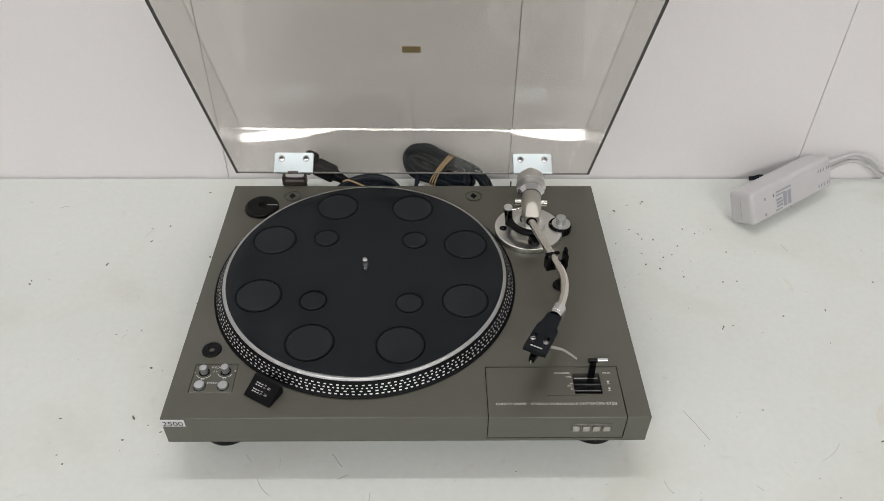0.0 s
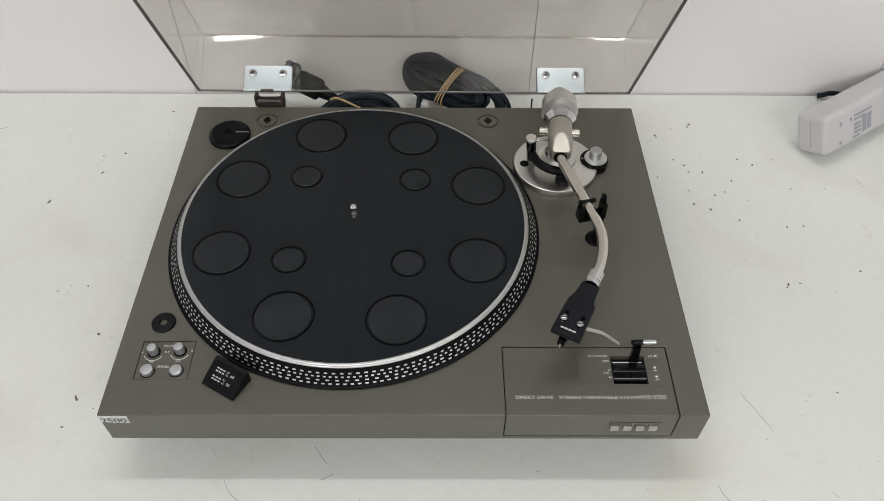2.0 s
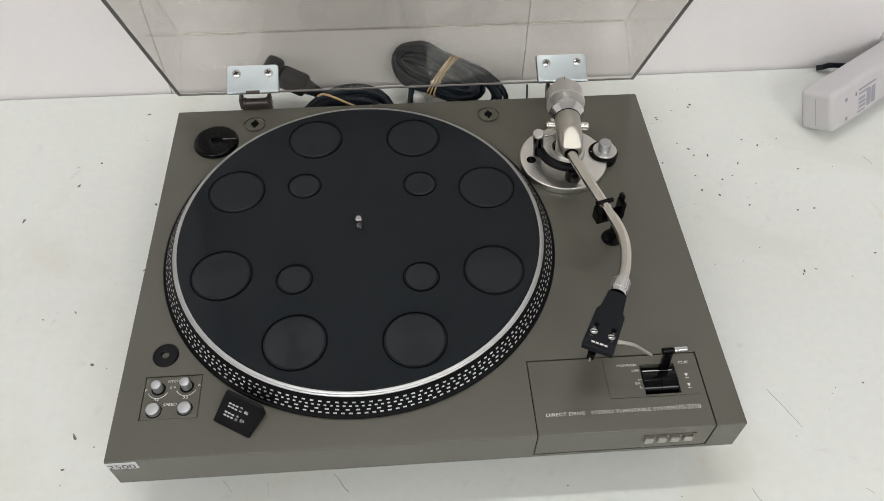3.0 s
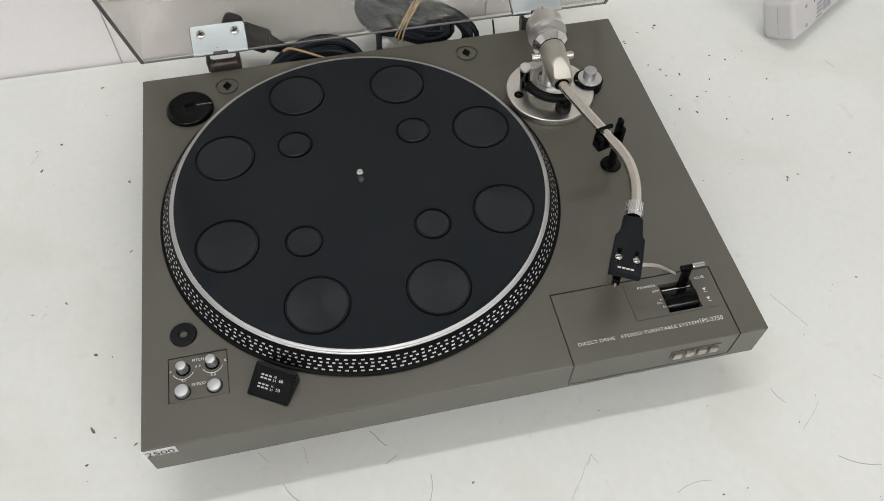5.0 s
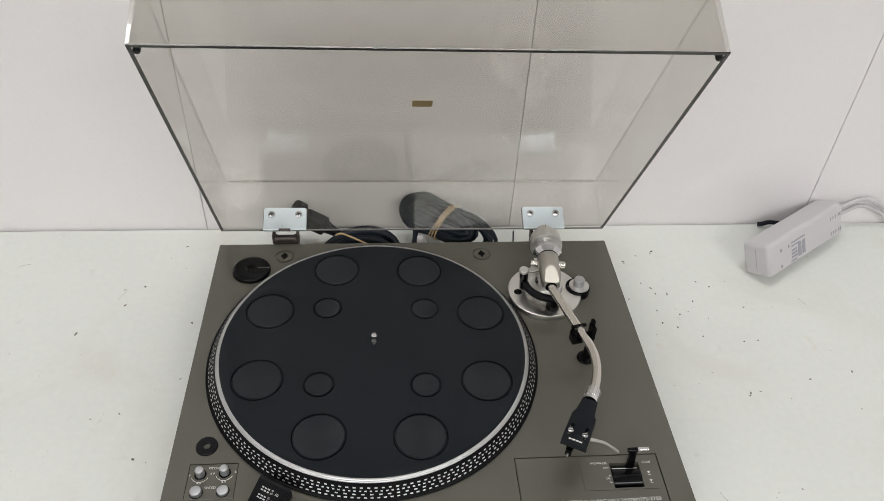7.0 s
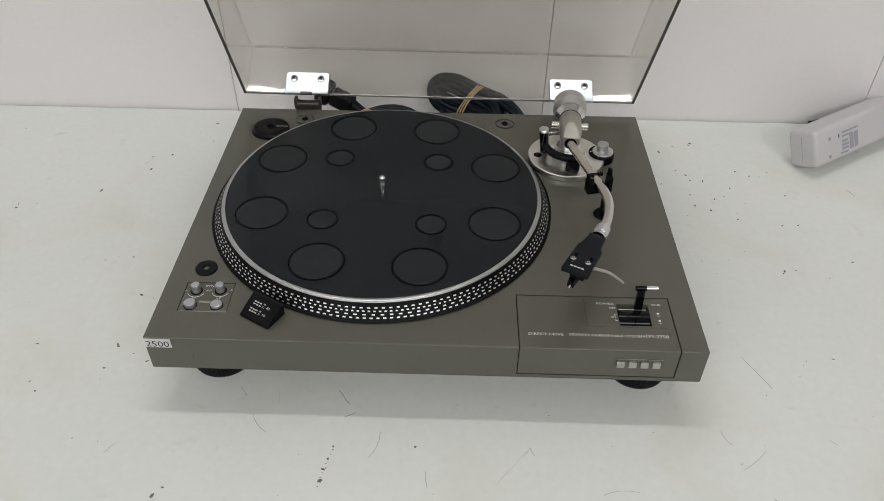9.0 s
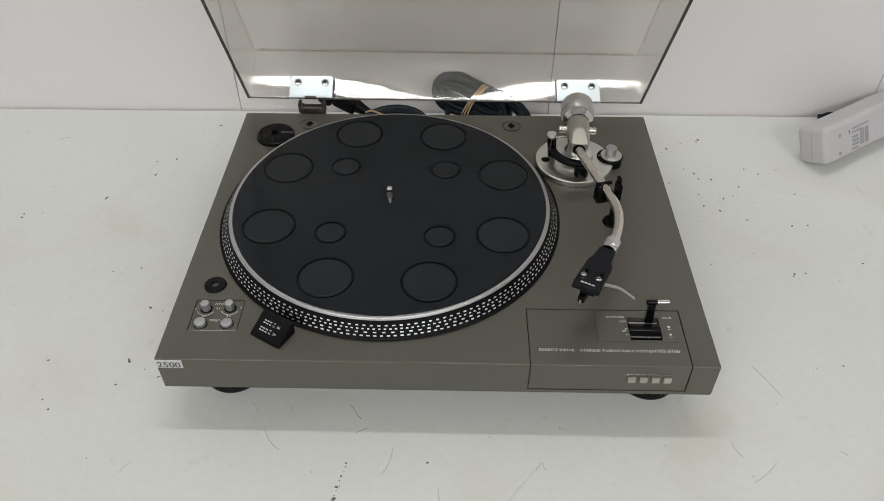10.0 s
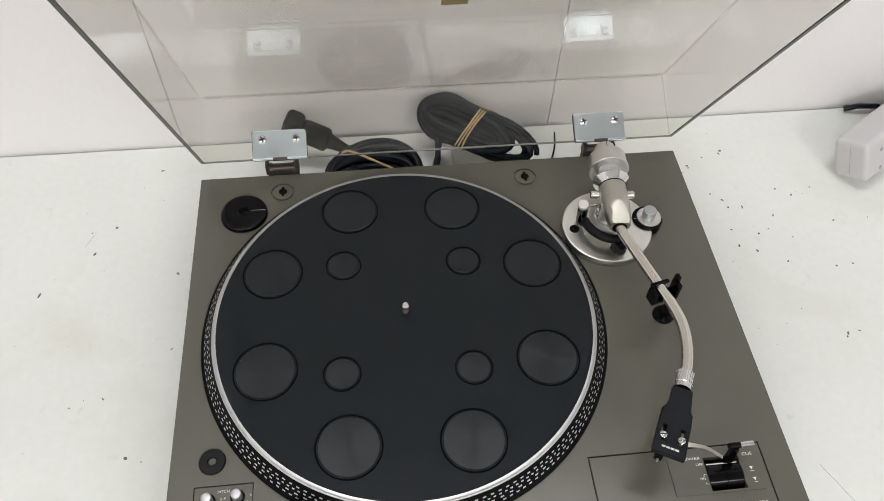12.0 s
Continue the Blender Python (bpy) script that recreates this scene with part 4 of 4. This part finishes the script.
for x, z, sx, sz in ((0.046, 0.0305, 0.0300, 0.0022), (0.046, 0.0260, 0.0180, 0.0022), (0.046, 0.0105, 0.0120, 0.0030), (0.046, 0.0150, 0.0120, 0.0030), (0.046, 0.0195, 0.0110, 0.0030), (0.0600, 0.0080, 0.0070, 0.0190), (0.0690, 0.0080, 0.0065, 0.0190), (0.044, 0.0060, 0.0130, 0.0022)):
    part("label_print", boxed(x, x + sx, z, z + sz, 0, 0.0002, m=label_m), M_GREYINK, brick, "grey printed label", smooth=False)
part("label_print", boxed(0.0400, 0.0412, 0.0270, 0.0315, 0, 0.0002, m=label_m), M_INK, brick, smooth=False)
for x, z in ((0.0240, 0.0300), (0.0240, 0.0085)):
    part("case_screw", lathe([(0, 0.0), (0.0022, 0.0), (0.0022, 0.0003), (0, 0.0003)], 16, label_m @ Matrix.Translation((x, z, 0))), M_GREYINK, brick)
for x in (0.134, 0.1395, 0.145, 0.152, 0.156):
    for z in (0.0075, 0.0285):
        part("vent_slot", boxed(x, x + 0.0016, z, z + 0.0042, -0.0002, 0.0002, m=label_m), M_GREYINK, brick, smooth=False)
for dz in (0.0, -0.011):
    pts = [BR @ Vector((BL - 0.002, 0.018, 0.028 + dz)), (0.6020, 0.4640, 0.0420 + dz), (0.6200, 0.4650, 0.0440 + dz), (0.6420, 0.4640, 0.0350 + dz), (0.6620, 0.4560, 0.0200 + 0.6 * dz), (0.7000, 0.4300, 0.0060), (0.7800, 0.3900, 0.0045)]
    part("output_lead", tube(smooth_path(pts, 7), 0.0029, 12), M_WHITE, brick, "white cable")
pts = [(0.4760, 0.4640, 0.0035), (0.4820, 0.4620, 0.0060), (0.4880, 0.4600, 0.0100), (0.5000, 0.4600, 0.0090), (0.5150, 0.4620, 0.0060)]
tagged(part("black_lead", tube(smooth_path(pts, 6), 0.0030, 10), M_CABLE), "short black lead lying behind the power supply", "cable")

# ---- grit and scuffs on the worktop ----
rnd = random.Random(11)
grit = bmesh.new()


def speck(x, y, size, long=1.0):
    n, a0 = rnd.randint(5, 7), rnd.random() * 6.28
    c, s = math.cos(a0), math.sin(a0)
    low, top = [], []
    for k in range(n):
        a = 2 * math.pi * k / n
        r = size * (0.55 + 0.6 * rnd.random())
        px, py = r * math.cos(a) * long, r * math.sin(a)
        low.append(grit.verts.new((x + c * px - s * py, y + s * px + c * py, 0.0)))
        top.append(grit.verts.new((x + 0.6 * (c * px - s * py), y + 0.6 * (s * px + c * py), size * 0.5)))
    grit.faces.new(top)
    for k in range(n):
        grit.faces.new((low[k], low[(k + 1) % n], top[(k + 1) % n], top[k]))


SPECKS = [(-0.463, 0.252), (-0.257, 0.301), (-0.284, 0.029), (0.270, 0.395), (0.316, 0.299), (0.290, 0.306), (0.291, 0.286), (0.356, 0.176), (0.433, 0.196), (0.368, 0.346), (-0.072, -0.045), (-0.077, -0.066), (-0.078, -0.076), (-0.203, -0.093), (-0.322, 0.362), (-0.281, 0.121), (0.283, 0.354), (0.313, 0.414), (0.354, 0.355), (0.396, 0.255)]
for x, y in SPECKS:
    speck(x, y, 0.0011 + 0.0007 * rnd.random(), 1 + 0.8 * rnd.random())
CHIPS = [(0.271, 0.392), (0.290, 0.406), (0.310, 0.410), (0.293, 0.345), (0.296, 0.335), (0.307, 0.278), (0.399, 0.309), (0.333, 0.263), (-0.256, 0.300), (-0.249, 0.038), (-0.338, 0.331), (-0.381, 0.287), (-0.307, 0.176), (-0.334, 0.170), (-0.281, 0.056), (0.339, 0.321), (0.328, 0.304), (0.379, 0.254), (0.370, 0.181), (-0.006, -0.043)]
for x, y in CHIPS:
    speck(x, y, 0.0006 + 0.0007 * rnd.random(), 1.2 + 1.8 * rnd.random())
for k in range(9):
    speck(-0.072 - 0.0009 * k + rnd.uniform(-0.001, 0.001), -0.048 - 0.0042 * k, 0.0005 + 0.0005 * rnd.random(), 1.4)
for _ in range(150):
    side_x = rnd.choice((rnd.uniform(-0.62, -0.235), rnd.uniform(0.235, 0.62), rnd.uniform(-0.4, 0.4)))
    y = rnd.uniform(-0.14, 0.45) if abs(side_x) > 0.235 else rnd.uniform(-0.16, -0.004)
    speck(side_x, y, 0.0003 + 0.0009 * rnd.random() ** 3, 1 + 1.5 * rnd.random())
tagged(part("grit", grit, M_DIRT, smooth=False), "dark grit and chips scattered over the worktop", "grit", kind="stuff")
scuffs = bmesh.new()
def scuff(ax, ay, bx, by, r):
    pts = [(ax + (bx - ax) * q + rnd.uniform(-0.0006, 0.0006), ay + (by - ay) * q + rnd.uniform(-0.0006, 0.0006), 0.00002) for q in (0, 0.2, 0.4, 0.6, 0.8, 1)]
    tube(pts, r, 6, scuffs, flat=0.5)


for row in ((0.282, 0.062, 0.300, 0.026, 0.0003), (-0.075, 0.012, -0.064, -0.003, 0.0005), (0.058, -0.075, 0.084, -0.043, 0.0002), (0.081, -0.049, 0.086, -0.041, 0.0003), (0.086, -0.041, 0.089, -0.049, 0.0003), (-0.125, 0.010, -0.124, -0.003, 0.0002)):
    scuff(*row)
for _ in range(34):
    x, y = rnd.uniform(-0.55, 0.55), rnd.choice((rnd.uniform(-0.14, -0.01), rnd.uniform(-0.1, 0.42)))
    a, ln, bend = rnd.uniform(0, 6.28), rnd.uniform(0.006, 0.032), rnd.uniform(-0.4, 0.4)
    pts = [(x + ln * q * math.cos(a + bend * q), y + ln * q * math.sin(a + bend * q), 0.00002) for q in (0, 0.25, 0.5, 0.75, 1)]
    tube(pts, 0.00022 + 0.0002 * rnd.random(), 6, scuffs, flat=0.5)
tagged(part("scuffs", scuffs, M_SCRATCH, smooth=False), "fine grey scratches in the worktop", "scratch", kind="stuff")
